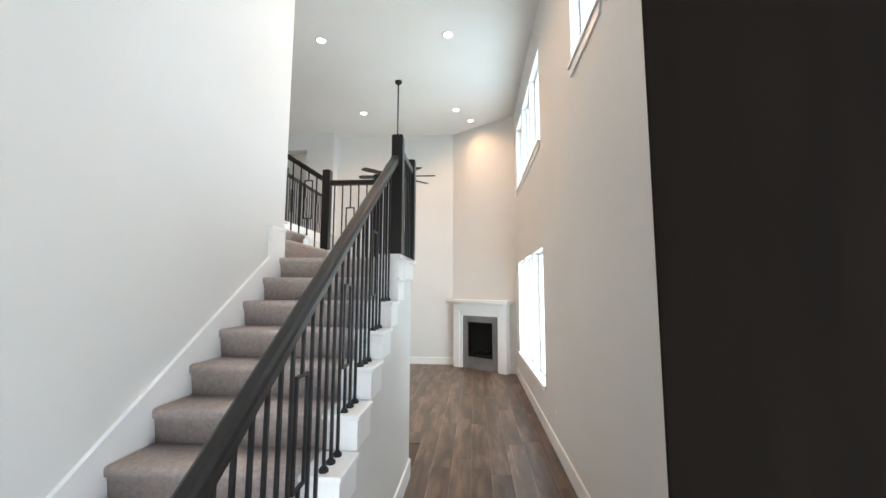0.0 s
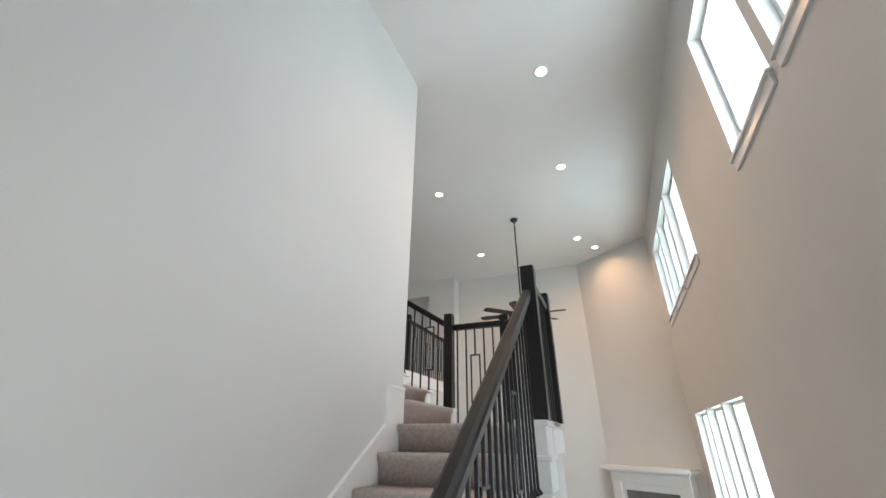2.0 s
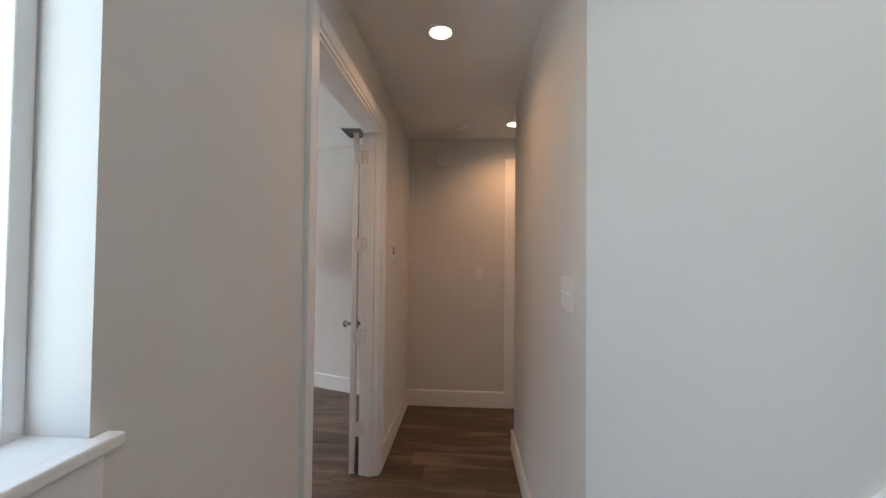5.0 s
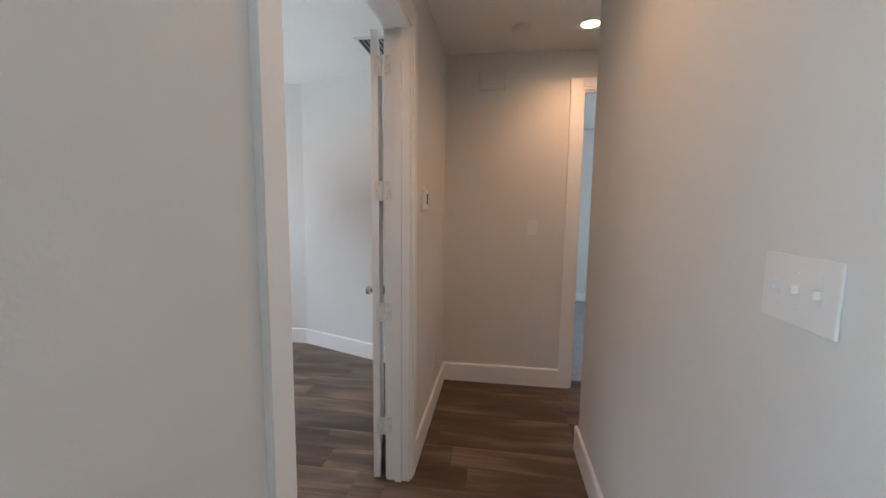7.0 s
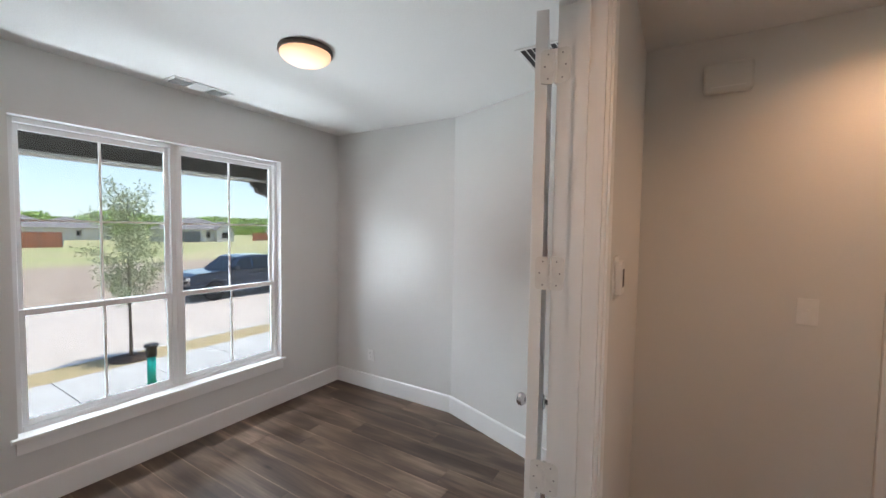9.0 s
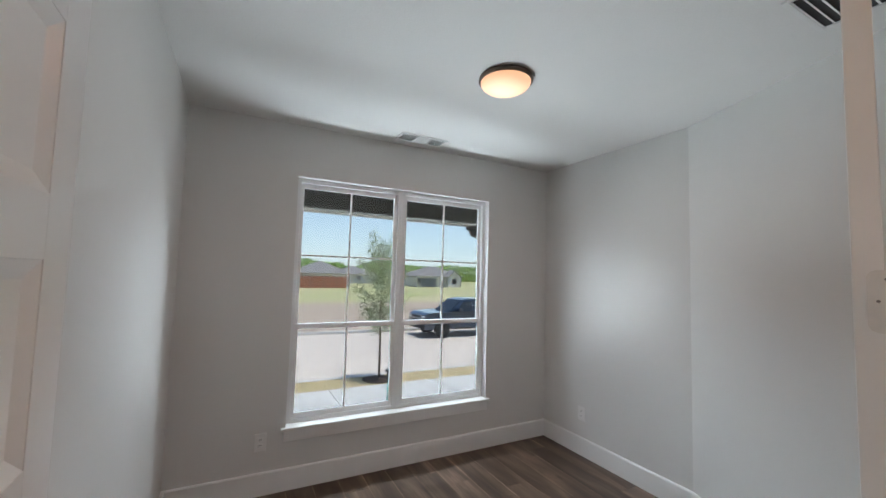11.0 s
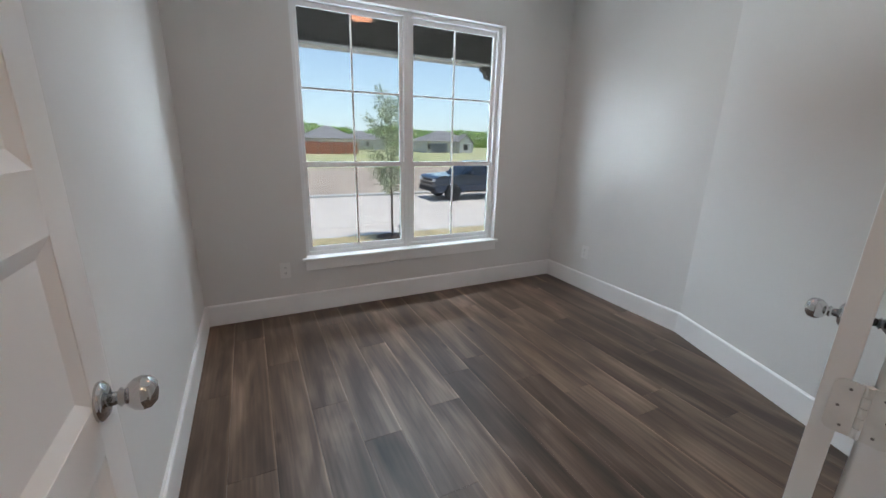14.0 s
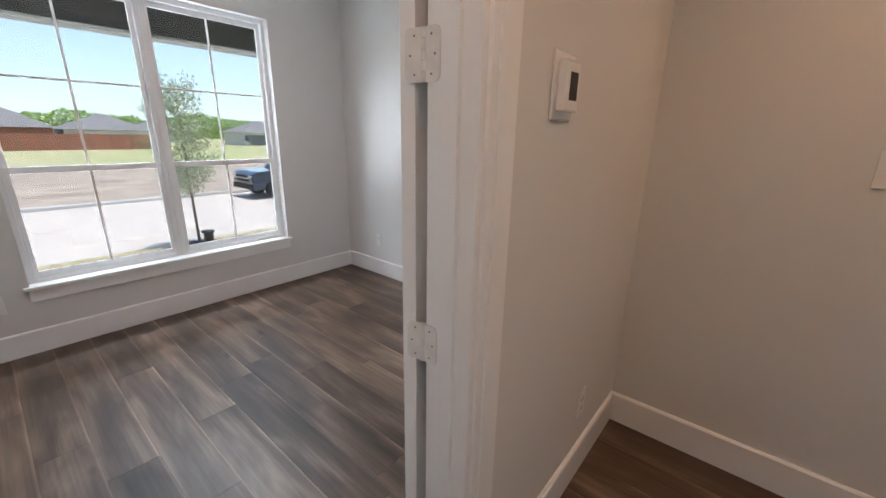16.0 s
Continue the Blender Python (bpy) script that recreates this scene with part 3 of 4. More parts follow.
rail(gallery, (-3.72, 4.94, 3.84), (-3.72, 7.31, 3.84))
rail(gallery, (-3.72, 7.39, 3.84), (-3.72, 9.24, 3.84))
for i in range(1, 44):
    y = 4.95 + 0.1 * i
    if abs(y - 7.35) < 0.06 or y > 9.22:
        continue
    if i % 6 == 3:
        framed_baluster(gallery, (-3.72, y), (0, 1), 2.90, 3.79, 0.045, 0.22, 0.66)
    else:
        baluster(gallery, -3.72, y, 2.90, 3.79, False)


# ---------- doors and casings ----------
def casing(owner_name, axis, a0, a1, top, plane, out, w=0.085, label="white painted door casing"):
    """Door casing of two legs and a head, with a stepped outer band."""
    ob = setting(base(owner_name), label, "door frame")
    def piece(u0, u1, z0, z1, nm):
        bm = bmesh.new()
        for e, t in ((0.0, 0.012), (0.022, 0.018)):
            lo, hi = sorted((plane + out * (0.0005 if e == 0 else 0.003), plane + out * t))
            k = 0.0012 if e else 0.0
            uu0, uu1, zz1 = u0, u1, z1
            if nm == "head":
                z0b = z0 + (e if e else 0)
                add_box(bm, *( (u0, u1, lo, hi) if axis == "x" else (lo, hi, u0, u1)), z0b, z1 - k)
            else:
                a, b = (u0 + k, u1 - e) if nm == "leg_low" else (u0 + e, u1 - k)
                add_box(bm, *((a, b, lo, hi) if axis == "x" else (lo, hi, a, b)), z0 + k, z1 - k)
        part("casing_board", bm, TRIM, ob)
    piece(a0 - w, a0, 0.001, top + w, "leg_low")
    piece(a1, a1 + w, 0.001, top + w, "leg_high")
    piece(a0, a1, top, top + w, "head")
    return ob


def jamb(name, axis, a0, a1, t0, t1, top, both=True):
    ob = setting(base(name), "white painted door jamb", "door frame")
    def b(u0, u1, z0, z1, s0, s1):
        return box(*((u0, u1, s0, s1) if axis == "x" else (s0, s1, u0, u1)), z0, z1)
    for u0, u1, z0, z1 in ((a0 - 0.002, a0 + 0.018, 0.001, top), (a1 - 0.018, a1 + 0.002, 0.001, top), (a0 + 0.018, a1 - 0.018, top - 0.018, top + 0.002)):
        part("jamb_board", b(u0, u1, z0, z1, t0 - 0.003, t1 + 0.003), TRIM, ob)
    for u0, u1, z0, z1 in ((a0 + 0.018, a0 + 0.030, 0.001, top - 0.018), (a1 - 0.030, a1 - 0.018, 0.001, top - 0.018))[: 2 if both else 1]:
        part("door_stop", b(u0, u1, z0, z1, t0 + 0.045, t0 + 0.08), TRIM, ob)
    return ob


casing("door_casing_1", "x", -3.19, -2.045, 2.28, FY, 1)
casing("door_casing_2", "x", -3.19, -2.045, 2.28, 0.0, -1)
jamb("door_jamb_1", "x", -3.19, -2.045, 0.0, FY, 2.28, False)
casing("door_casing_3", "y", 1.14, 1.98, 2.31, -4.42, 1)
jamb("door_jamb_2", "y", 1.14, 1.98, -4.54, -4.42, 2.31)
casing("door_casing_4", "x", -6.95, -6.25, 2.28, 2.0, -1)
jamb("door_jamb_3", "x", -6.95, -6.25, 2.0, 2.1, 2.28)
casing("door_casing_5", "x", -0.42, 0.50, 2.32, FY, 1)
jamb("door_jamb_4", "x", -0.42, 0.50, 0.0, FY, 2.32)


def panel_leaf(w, h, t, rows):
    """A panelled door leaf from x=0 to w, y=-t to 0: flat panels sunk behind sloping mouldings on both faces."""
    sunk, slope, st = 0.011, 0.026, 0.090
    bm = add_box(bmesh.new(), 0.002, w - 0.002, -t + sunk, -sunk, 0.002, h - 0.002)
    def member(x0, x1, z0, z1, inset):
        add_box(bm, x0, x1, -t + inset, -inset, z0, z1, 0.0015)
    member(0, st, 0, h, 0)
    member(w - st, w, 0, h, 0)
    edges = [0.0] + [r for pair in rows for r in pair] + [h]
    for z0, z1 in zip(edges[0::2], edges[1::2]):
        member(st - 0.003, w - st + 0.003, z0, z1, 0.0003)
    for z0, z1 in rows:
        for face, back in ((-0.0015, -sunk - 0.0005), (-t + 0.0015, -t + sunk + 0.0005)):
            outer = [bm.verts.new((x, face, z)) for x, z in ((st, z0), (w - st, z0), (w - st, z1), (st, z1))]
            inner = [bm.verts.new((x, back, z)) for x, z in ((st + slope, z0 + slope), (w - st - slope, z0 + slope), (w - st - slope, z1 - slope), (st + slope, z1 - slope))]
            for k in range(4):
                m = (k + 1) % 4
                bm.faces.new((outer[k], outer[m], inner[m], inner[k]))
    return bm


def knob(owner, x, z, t):
    for s, y in ((1, 0.0), (-1, -t)):
        m = pose(x, y, z, -90 * s, 0, 0)
        part("rosette", lathe([(0.001, 0), (0.032, 0.0), (0.032, 0.005), (0.024, 0.011), (0.012, 0.014), (0.001, 0.014)], 24, m), CHROME, owner, "chrome rosette", True)
        part("knob", lathe([(0.011, 0.012), (0.011, 0.024), (0.016, 0.028), (0.011, 0.032), (0.018, 0.037), (0.026, 0.046), (0.0285, 0.056), (0.026, 0.067), (0.017, 0.075), (0.001, 0.078)], 24, m), CHROME, owner, "chrome egg-shaped door knob", True)


def study_leaf(m, flip):
    ob = tagged(base("panel_door", m), "open white painted panel door leaf with chrome knob", "door", "double study doors")
    part("leaf", panel_leaf(0.60, 2.25, 0.035, [(0.20, 0.45), (0.54, 0.81), (0.90, 1.17), (1.26, 1.53), (1.62, 1.86), (1.95, 2.13)]), TRIM, ob)
    knob(ob, 0.60 - 0.065, 0.893, 0.035)
    return ob


left = study_leaf(pose(-2.04, -0.012, 0.012, 0, 0, -89) , 1)
right = study_leaf(pose(-3.1604, -0.0676, 0.012, 0, 0, 180 + 15), -1)


def hinge(owner, x, y, z, ax, ay, bx, by):
    """A butt hinge: two leaves standing along a and b from the pin, with knuckles and screws."""
    ob = base("hinge", owner.matrix_world.inverted() @ pose(x, y, z))
    ob.parent = owner
    tagged(ob, "white painted steel butt hinge with rounded corners")
    for dx, dy in ((ax, ay), (bx, by)):
        d = Vector((dx, dy, 0)).normalized()
        nrm = Vector((-d.y, d.x, 0))
        pts = [(0.004, -0.048), (0.030, -0.048), (0.037, -0.045), (0.041, -0.038), (0.041, 0.038), (0.037, 0.045), (0.030, 0.048), (0.004, 0.048)]
        bm = bmesh.new()
        fr = [bm.verts.new(d * u + nrm * 0.0018 + Vector((0, 0, v))) for u, v in pts]
        bk = [bm.verts.new(d * u - nrm * 0.0018 + Vector((0, 0, v))) for u, v in pts]
        bm.faces.new(fr)
        bm.faces.new(bk)
        for i in range(8):
            j = (i + 1) % 8
            bm.faces.new((fr[i], fr[j], bk[j], bk[i]))
        part("hinge_plate", bm, HINGE, ob)
        for u, v in ((0.020, 0.034), (0.029, 0.0), (0.020, -0.034)):
            c = d * u + Vector((0, 0, v))
            part("screw", cyl(c - nrm * 0.0024, c + nrm * 0.0024, 0.0024, seg=8), SCREW, ob)
    for i in range(5):
        z0 = -0.048 + i * 0.0192
        part("knuckle", cyl((0, 0, z0 + 0.0006), (0, 0, z0 + 0.0186), 0.0062, seg=12), HINGE, ob)
    return ob


for z in (0.303, 0.909, 1.515, 2.10):
    hinge(right, -3.1712, -0.012, z, 0.0, 1.0, 0.259, -0.966)
    hinge(left, -2.0638, -0.006, z, 0.0, 1.0, 0.98, -0.2)

# front door, part open
front = tagged(base("front_door", pose(0.485, 0.125, 0.012, 0, 0, 129.1)), "dark brown painted front door standing open", "door")
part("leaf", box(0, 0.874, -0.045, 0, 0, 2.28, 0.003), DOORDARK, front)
part("latch_plate", box(0.8735, 0.8752, -0.035, -0.010, 0.93, 1.05), BRONZE, front, "bronze latch plate")
part("handle_plate", box(0.77, 0.84, -0.052, -0.0452, 0.86, 1.10, 0.003), BRONZE, front, "bronze handle plate")
part("lever", box(0.72, 0.845, -0.095, -0.08, 0.935, 0.955, 0.004), BRONZE, front, "bronze lever")
part("lever_neck", cyl((0.835, -0.09, 0.945), (0.835, -0.05, 0.945), 0.010), BRONZE, front)


# ---------- windows ----------
def sash_window(name, axis, a0, a1, z0, z1, plane, inward, mid=None, units=1, glass=GLASS, label="white vinyl single-hung window", bars=True):
    """White vinyl window units side by side, in an opening, the frame's inner face at plane."""
    ob = setting(base(name), label, "window")
    d = -inward
    def b(u0, u1, t0, t1, zz0, zz1, bev=0.0):
        lo, hi = sorted((plane + d * t0, plane + d * t1))
        return box(*((u0, u1, lo, hi) if axis == "x" else (lo, hi, u0, u1)), zz0, zz1, bev)
    w = (a1 - a0) / units
    for i in range(units):
        u0, u1 = a0 + i * w, a0 + (i + 1) * w
        f = 0.032
        for bb in ((u0, u0 + f, 0, 0.07, z0, z1), (u1 - f, u1, 0, 0.07, z0, z1), (u0 + f, u1 - f, 0, 0.07, z1 - f, z1), (u0 + f, u1 - f, 0, 0.07, z0, z0 + f)):
            part("window_frame", b(*bb, 0.003), VINYL, ob)
        if mid is None:
            g = part("pane", b(u0 + f, u1 - f, 0.030, 0.034, z0 + f, z1 - f), glass, ob)
            g.visible_shadow = False
            continue
        s = 0.026
        for k, (zb, zt, t0) in enumerate(((z0 + f, mid + 0.018, 0.006), (mid - 0.018, z1 - f, 0.032))):
            t1 = t0 + 0.024
            for bb in ((u0 + f, u0 + f + s, t0, t1, zb, zt), (u1 - f - s, u1 - f, t0, t1, zb, zt), (u0 + f + s, u1 - f - s, t0, t1, zb, zb + 0.036), (u0 + f + s, u1 - f - s, t0, t1, zt - 0.036, zt)):
                part("sash", b(*bb, 0.002), VINYL, ob)
            g = part("pane", b(u0 + f + s, u1 - f - s, t0 + 0.010, t0 + 0.013, zb + 0.036, zt - 0.036), glass, ob)
            g.visible_shadow = False
            if bars:
                c = (u0 + u1) / 2
                part("muntin", b(c - 0.006, c + 0.006, t0 + 0.005, t0 + 0.018, zb + 0.036, zt - 0.036), VINYL, ob)
                if k:
                    zc = (zb + zt) / 2 + 0.0
                    part("muntin", b(u0 + f + s, c - 0.006, t0 + 0.005, t0 + 0.018, zc - 0.006, zc + 0.006), VINYL, ob)
                    part("muntin", b(c + 0.006, u1 - f - s, t0 + 0.005, t0 + 0.018, zc - 0.006, zc + 0.006), VINYL, ob)
        c = (u0 + u1) / 2
        part("sash_lock", b(c - 0.03, c + 0.03, -0.004, 0.006, mid + 0.006, mid + 0.020, 0.003), VINYL, ob)
    return ob


def sill(name, axis, a0, a1, z, wallface, inward, depth, apron=0.075, horn=0.03):
    ob = setting(base(name), "white painted window stool with apron below", "window sill")
    def b(u0, u1, t0, t1, zz0, zz1, bev=0.0):
        lo, hi = sorted((wallface + inward * t0, wallface + inward * t1))
        return box(*((u0, u1, lo, hi) if axis == "x" else (lo, hi, u0, u1)), zz0, zz1, bev)
    bm = b(a0 - horn, a1 + horn, 0.0006, 0.032, z - 0.022, z, 0.004)
    lo, hi = sorted((wallface - inward * depth, wallface + inward * 0.004))
    add_box(bm, *((a0 + 0.001, a1 - 0.001, lo, hi) if axis == "x" else (lo, hi, a0 + 0.001, a1 - 0.001)), z - 0.020, z)
    part("stool", bm, TRIM, ob)
    part("apron", b(a0 - horn + 0.02, a1 + horn - 0.02, 0.0006, 0.016, z - 0.022 - apron, z - 0.0225, 0.002), TRIM, ob)
    return ob


sash_window("window_1", "x", -4.335, -2.645, 0.43, 2.235, -2.885, 1, mid=1.125, units=2)
sill("window_sill_1", "x", -4.335, -2.645, 0.432, -2.825, 1, 0.06)
no = 2
for a, b_ in LOW:
    sash_window("window_%d" % no, "y", a, b_, 0.52, 2.16, 0.72, -1, None, 1, GLASSHI, "tall white fixed window in the great room")
    sill("window_sill_%d" % no, "y", a, b_, 0.522, RX, -1, 0.08, 0.05, 0.0)
    no += 1
    sash_window("window_%d" % no, "y", a, b_, 3.52, 4.75, 0.72, -1, None, 1, GLASSHI, "white clerestory window high on the wall")
    sill("window_sill_%d" % no, "y", a, b_, 3.522, RX, -1, 0.08, 0.075, 0.02)
    no += 1
for a, b_ in ((2.93, 3.70), (2.08, 2.83)):
    sash_window("window_%d" % no, "y", a, b_, 3.52, 4.72, 0.72, -1, None, 1, GLASSHI, "white clerestory window high on the wall")
    sill("window_sill_%d" % no, "y", a, b_, 3.522, RX, -1, 0.08, 0.075, 0.02)
    no += 1
sash_window("window_%d" % no, "x", -1.195, -0.72, 1.15, 2.30, 0.012, 1, None, 1, GLASSHI, "narrow white window beside the front door")
sill("window_sill_%d" % no, "x", -1.195, -0.72, 1.152, FY, 1, 0.105)
no += 1
# out of view, added as the opening for the bedroom's daylight lamp
sash_window("window_%d" % no, "x", -7.0, -5.2, 0.6, 2.2, 0.05, 1, 1.4, 2, GLASSHI, "white bedroom window added out of view")


# ---------- ceiling lights and small fittings ----------
def recessed(x, y, z, power, group):
    ob = tagged(base("recessed_light", pose(x, y, z)), "lit round recessed ceiling light with white trim ring", "ceiling light", group)
    part("trim_ring", lathe([(0.058, -0.001), (0.082, -0.001), (0.084, -0.005), (0.062, -0.008), (0.056, -0.003)], 28), TRIM, ob, "", True)
    part("lens", lathe([(0.001, -0.002), (0.056, -0.002), (0.056, -0.0035), (0.001, -0.0035)], 28), LENS, ob, "glowing warm lens")
    la = bpy.data.lights.new("downlight", "SPOT")
    la.energy, la.color, la.spot_size, la.spot_blend, la.shadow_soft_size = power, (1.0, 0.60, 0.33) if z > 3 else (1.0, 0.54, 0.28), radians(150), 0.9, 0.05
    lo = new("downlight", la)
    lo.matrix_world = look((x, y, z - 0.012), (x, y, z - 1))


for x, y in ((-0.54, 4.02), (-2.43, 5.72), (-0.556, 5.73), (-2.48, 8.09), (-0.551, 8.07), (-0.26, 8.60)):
    recessed(x, y, H2, 18 if y < 8.5 else 8, "recessed lights of the high ceiling")
recessed(-2.61, 0.545, H1, 5.5, "recessed lights of the hall")
recessed(-4.01, 1.09, H1, 7.5, "recessed lights of the hall")

study_light = tagged(base("flush_ceiling_light", pose(-3.53, -1.50, HS)), "lit flush ceiling light with bronze ring and frosted bowl", "ceiling light")
part("ring", lathe([(0.001, -0.001), (0.144, -0.001), (0.147, -0.022), (0.138, -0.027), (0.130, -0.022), (0.001, -0.018)], 40), BRONZE, study_light, "bronze metal ring", True)
part("bowl", lathe([(0.136, -0.025)] + [(0.136 * math.cos(a), -0.026 - 0.058 * math.sin(a)) for a in [i * math.pi / 20 for i in range(1, 10)]] + [(0.001, -0.084)], 40), BOWL, study_light, "frosted glass bowl", True)
la = bpy.data.lights.new("bowl_lamp", "AREA")
la.shape, la.size, la.energy, la.color = "DISK", 0.24, 0.9, (1.0, 0.42, 0.22)
bl = new("bowl_lamp", la)
bl.matrix_world = look((-3.53, -1.50, HS - 0.09), (-3.53, -1.50, 0))


def vent(m, lx, ly, cells, name, label):
    ob = tagged(base(name, m), label, "air vent")
    part("backing", box(-lx / 2 + 0.012, lx / 2 - 0.012, -ly / 2 + 0.012, ly / 2 - 0.012, -0.003, -0.001), DARKPL, ob)
    for bb in ((-lx / 2, lx / 2, -ly / 2, -ly / 2 + 0.02), (-lx / 2, lx / 2, ly / 2 - 0.02, ly / 2), (-lx / 2, -lx / 2 + 0.02, -ly / 2 + 0.02, ly / 2 - 0.02), (lx / 2 - 0.02, lx / 2, -ly / 2 + 0.02, ly / 2 - 0.02)):
        part("frame", box(*bb, -0.009, -0.001, 0.002), PLASTIC, ob)
    w = (lx - 0.04) / cells
    for c in range(cells):
        x0 = -lx / 2 + 0.02 + c * w
        if c:
            part("divider", box(x0 - 0.005, x0 + 0.005, -ly / 2 + 0.02, ly / 2 - 0.02, -0.009, -0.003), PLASTIC, ob)
        rows = max(3, int(ly / (0.018 if ly < 0.2 else 0.034)))
        for r in range(rows):
            y = -ly / 2 + 0.024 + (ly - 0.048) * r / (rows - 1)
            bm = box(x0 + 0.005, x0 + w - 0.005, -0.006, 0.006, -0.0012, 0.0)
            bmesh.ops.transform(bm, matrix=Matrix.Translation((0, y, -0.006)) @ Matrix.Rotation(radians(40 if c % 2 else -35), 4, "X"), verts=bm.verts)
            part("slat", bm, PLASTIC, ob)


vent(pose(-3.54, -2.63, HS), 0.40, 0.17, 3, "supply_vent", "white louvred supply vent in the study ceiling")
vent(pose(-4.26, -0.33, HS), 0.34, 0.34, 1, "return_vent", "white square return air grille with dark gaps")


def plate(name, m, w, h, kind, label, category):
    """A wall plate in its own xz plane, facing -y."""
    ob = tagged(base(name, m), label, category)
    part("plate", box(-w / 2, w / 2, -0.006, -0.0005, -h / 2, h / 2, 0.002), PLASTIC, ob)
    if kind == "outlet":
        for z in (0.02, -0.02):
            part("socket", box(-0.016, 0.016, -0.0085, -0.006, z - 0.013, z + 0.013, 0.002), PLASTIC, ob)
            for x in (-0.006, 0.006):
                part("slot", box(x - 0.0012, x + 0.0012, -0.0092, -0.0085, z - 0.005, z + 0.006), DARKPL, ob)
    else:
        gangs = kind
        for g in range(gangs):
            x = (g - (gangs - 1) / 2) * 0.046
            part("toggle_slot", box(x - 0.006, x + 0.006, -0.0068, -0.006, -0.014, 0.014), PLASTIC, ob)
            bm = box(x - 0.004, x + 0.004, -0.018, -0.006, -0.004, 0.010, 0.0015)
            part("toggle", bm, PLASTIC, ob)
            for z in (0.03, -0.03):
                part("screw", cyl((x, -0.0068, z), (x, -0.0058, z), 0.003, seg=8), PLASTIC, ob)
    return ob


plate("light_switch", pose(-2.03, 1.05, 1.31), 0.165, 0.118, 3, "white three-gang toggle light switch", "light switch")
plate("light_switch", pose(-4.42, 0.813, 1.29, 0, 0, 90), 0.075, 0.12, 1, "white single toggle light switch", "light switch")
plate("light_switch", pose(-1.94, -0.86, 1.30, 0, 0, -90), 0.075, 0.12, 1, "white single toggle light switch", "light switch")
plate("power_outlet", pose(-2.487, -2.825, 0.354, 0, 0, 180), 0.075, 0.12, "outlet", "white duplex wall outlet", "outlet")
plate("power_outlet", pose(-5.035, -2.35, 0.354, 0, 0, 90), 0.075, 0.12, "outlet", "white duplex wall outlet", "outlet")
plate("power_outlet", pose(-3.95, FY, 0.354, 0, 0, 180), 0.075, 0.12, "outlet", "white duplex wall outlet", "outlet")
plate("power_outlet", pose(RX, 4.72, 0.354, 0, 0, -90), 0.075, 0.12, "outlet", "white duplex wall outlet", "outlet")
plate("light_switch", pose(RX, 4.99, 1.24, 0, 0, -90), 0.075, 0.12, 1, "white single toggle light switch", "light switch")

thermo = tagged(base("thermostat", pose(-3.50, FY, 1.482, 0, 0, 180)), "white wall thermostat with a dark screen on a back plate", "thermostat")
part("back_plate", box(-0.055, 0.055, -0.006, -0.0005, -0.075, 0.075, 0.005), PLASTIC, thermo)
part("body", box(-0.038, 0.038, -0.028, -0.006, -0.055, 0.055, 0.005), PLASTIC, thermo)
part("screen", box(-0.018, 0.024, -0.0288, -0.028, -0.03, 0.03), DARKPL, thermo, "dark display")

bell = tagged(base("door_chime", pose(-4.42, 0.475, 2.392, 0, 0, 90)), "white plastic door chime box high on the hall wall", "door chime")
part("cover", box(-0.098, 0.098, -0.05, -0.0005, -0.07, 0.07, 0.012), PAINT, bell, "", False)
part("grille", box(-0.07, 0.07, -0.0507, -0.050, -0.05, -0.044), PLASTIC, bell)
smoke = tagged(base("smoke_detector", pose(-4.02, 0.664, H1)), "white round smoke detector on the hall ceiling", "smoke detector")
part("mount", lathe([(0.001, -0.001), (0.066, -0.001), (0.066, -0.010), (0.001, -0.010)], 28), PLASTIC, smoke, "", True)
part("cover", lathe([(0.058, -0.010), (0.060, -0.024), (0.048, -0.034), (0.001, -0.036)], 28), PLASTIC, smoke, "", True)


# ---------- fireplace ----------
ang = math.degrees(math.atan2(8.42 - BY, RX + 0.68))
fp = tagged(base("fireplace", pose(-0.68 + 0.66, BY - 0.46, 0, 0, 0, ang)), "white wooden mantel fireplace with grey tile and black firebox", "fireplace")
# own frame: x along the diagonal wall, -y into the room
part("leg", box(-0.66, -0.50, -0.17, 0.0, 0.001, 1.20, 0.004), TRIM, fp)
part("leg", box(0.50, 0.66, -0.17, 0.0, 0.001, 1.20, 0.004), TRIM, fp)
part("inner_trim", box(-0.50, -0.45, -0.15, 0.0, 0.001, 1.10, 0.003), TRIM, fp)
part("inner_trim", box(0.45, 0.50, -0.15, 0.0, 0.001, 1.10, 0.003), TRIM, fp)
part("inner_head", box(-0.50, 0.50, -0.15, 0.0, 1.10, 1.20, 0.003), TRIM, fp)
part("frieze", box(-0.66, 0.66, -0.17, 0.0, 1.20, 1.35, 0.004), TRIM, fp)
part("mould", box(-0.70, 0.70, -0.21, 0.0, 1.35, 1.385, 0.008), TRIM, fp)
part("mantel_shelf", box(-0.76, 0.76, -0.29, 0.0, 1.385, 1.44, 0.004), TRIM, fp)
part("tile_leg", box(-0.45, -0.30, -0.11, 0.0, 0.001, 1.10), SLATE, fp)
part("tile_leg", box(0.30, 0.45, -0.11, 0.0, 0.001, 1.10), SLATE, fp)
part("tile_head", box(-0.30, 0.30, -0.11, 0.0, 0.97, 1.10), SLATE, fp)
part("tile_base", box(-0.30, 0.30, -0.11, 0.0, 0.001, 0.25), SLATE, fp)
part("firebox", box(-0.30, 0.30, -0.04, -0.001, 0.25, 0.97), FIREBOX, fp, "black metal firebox")
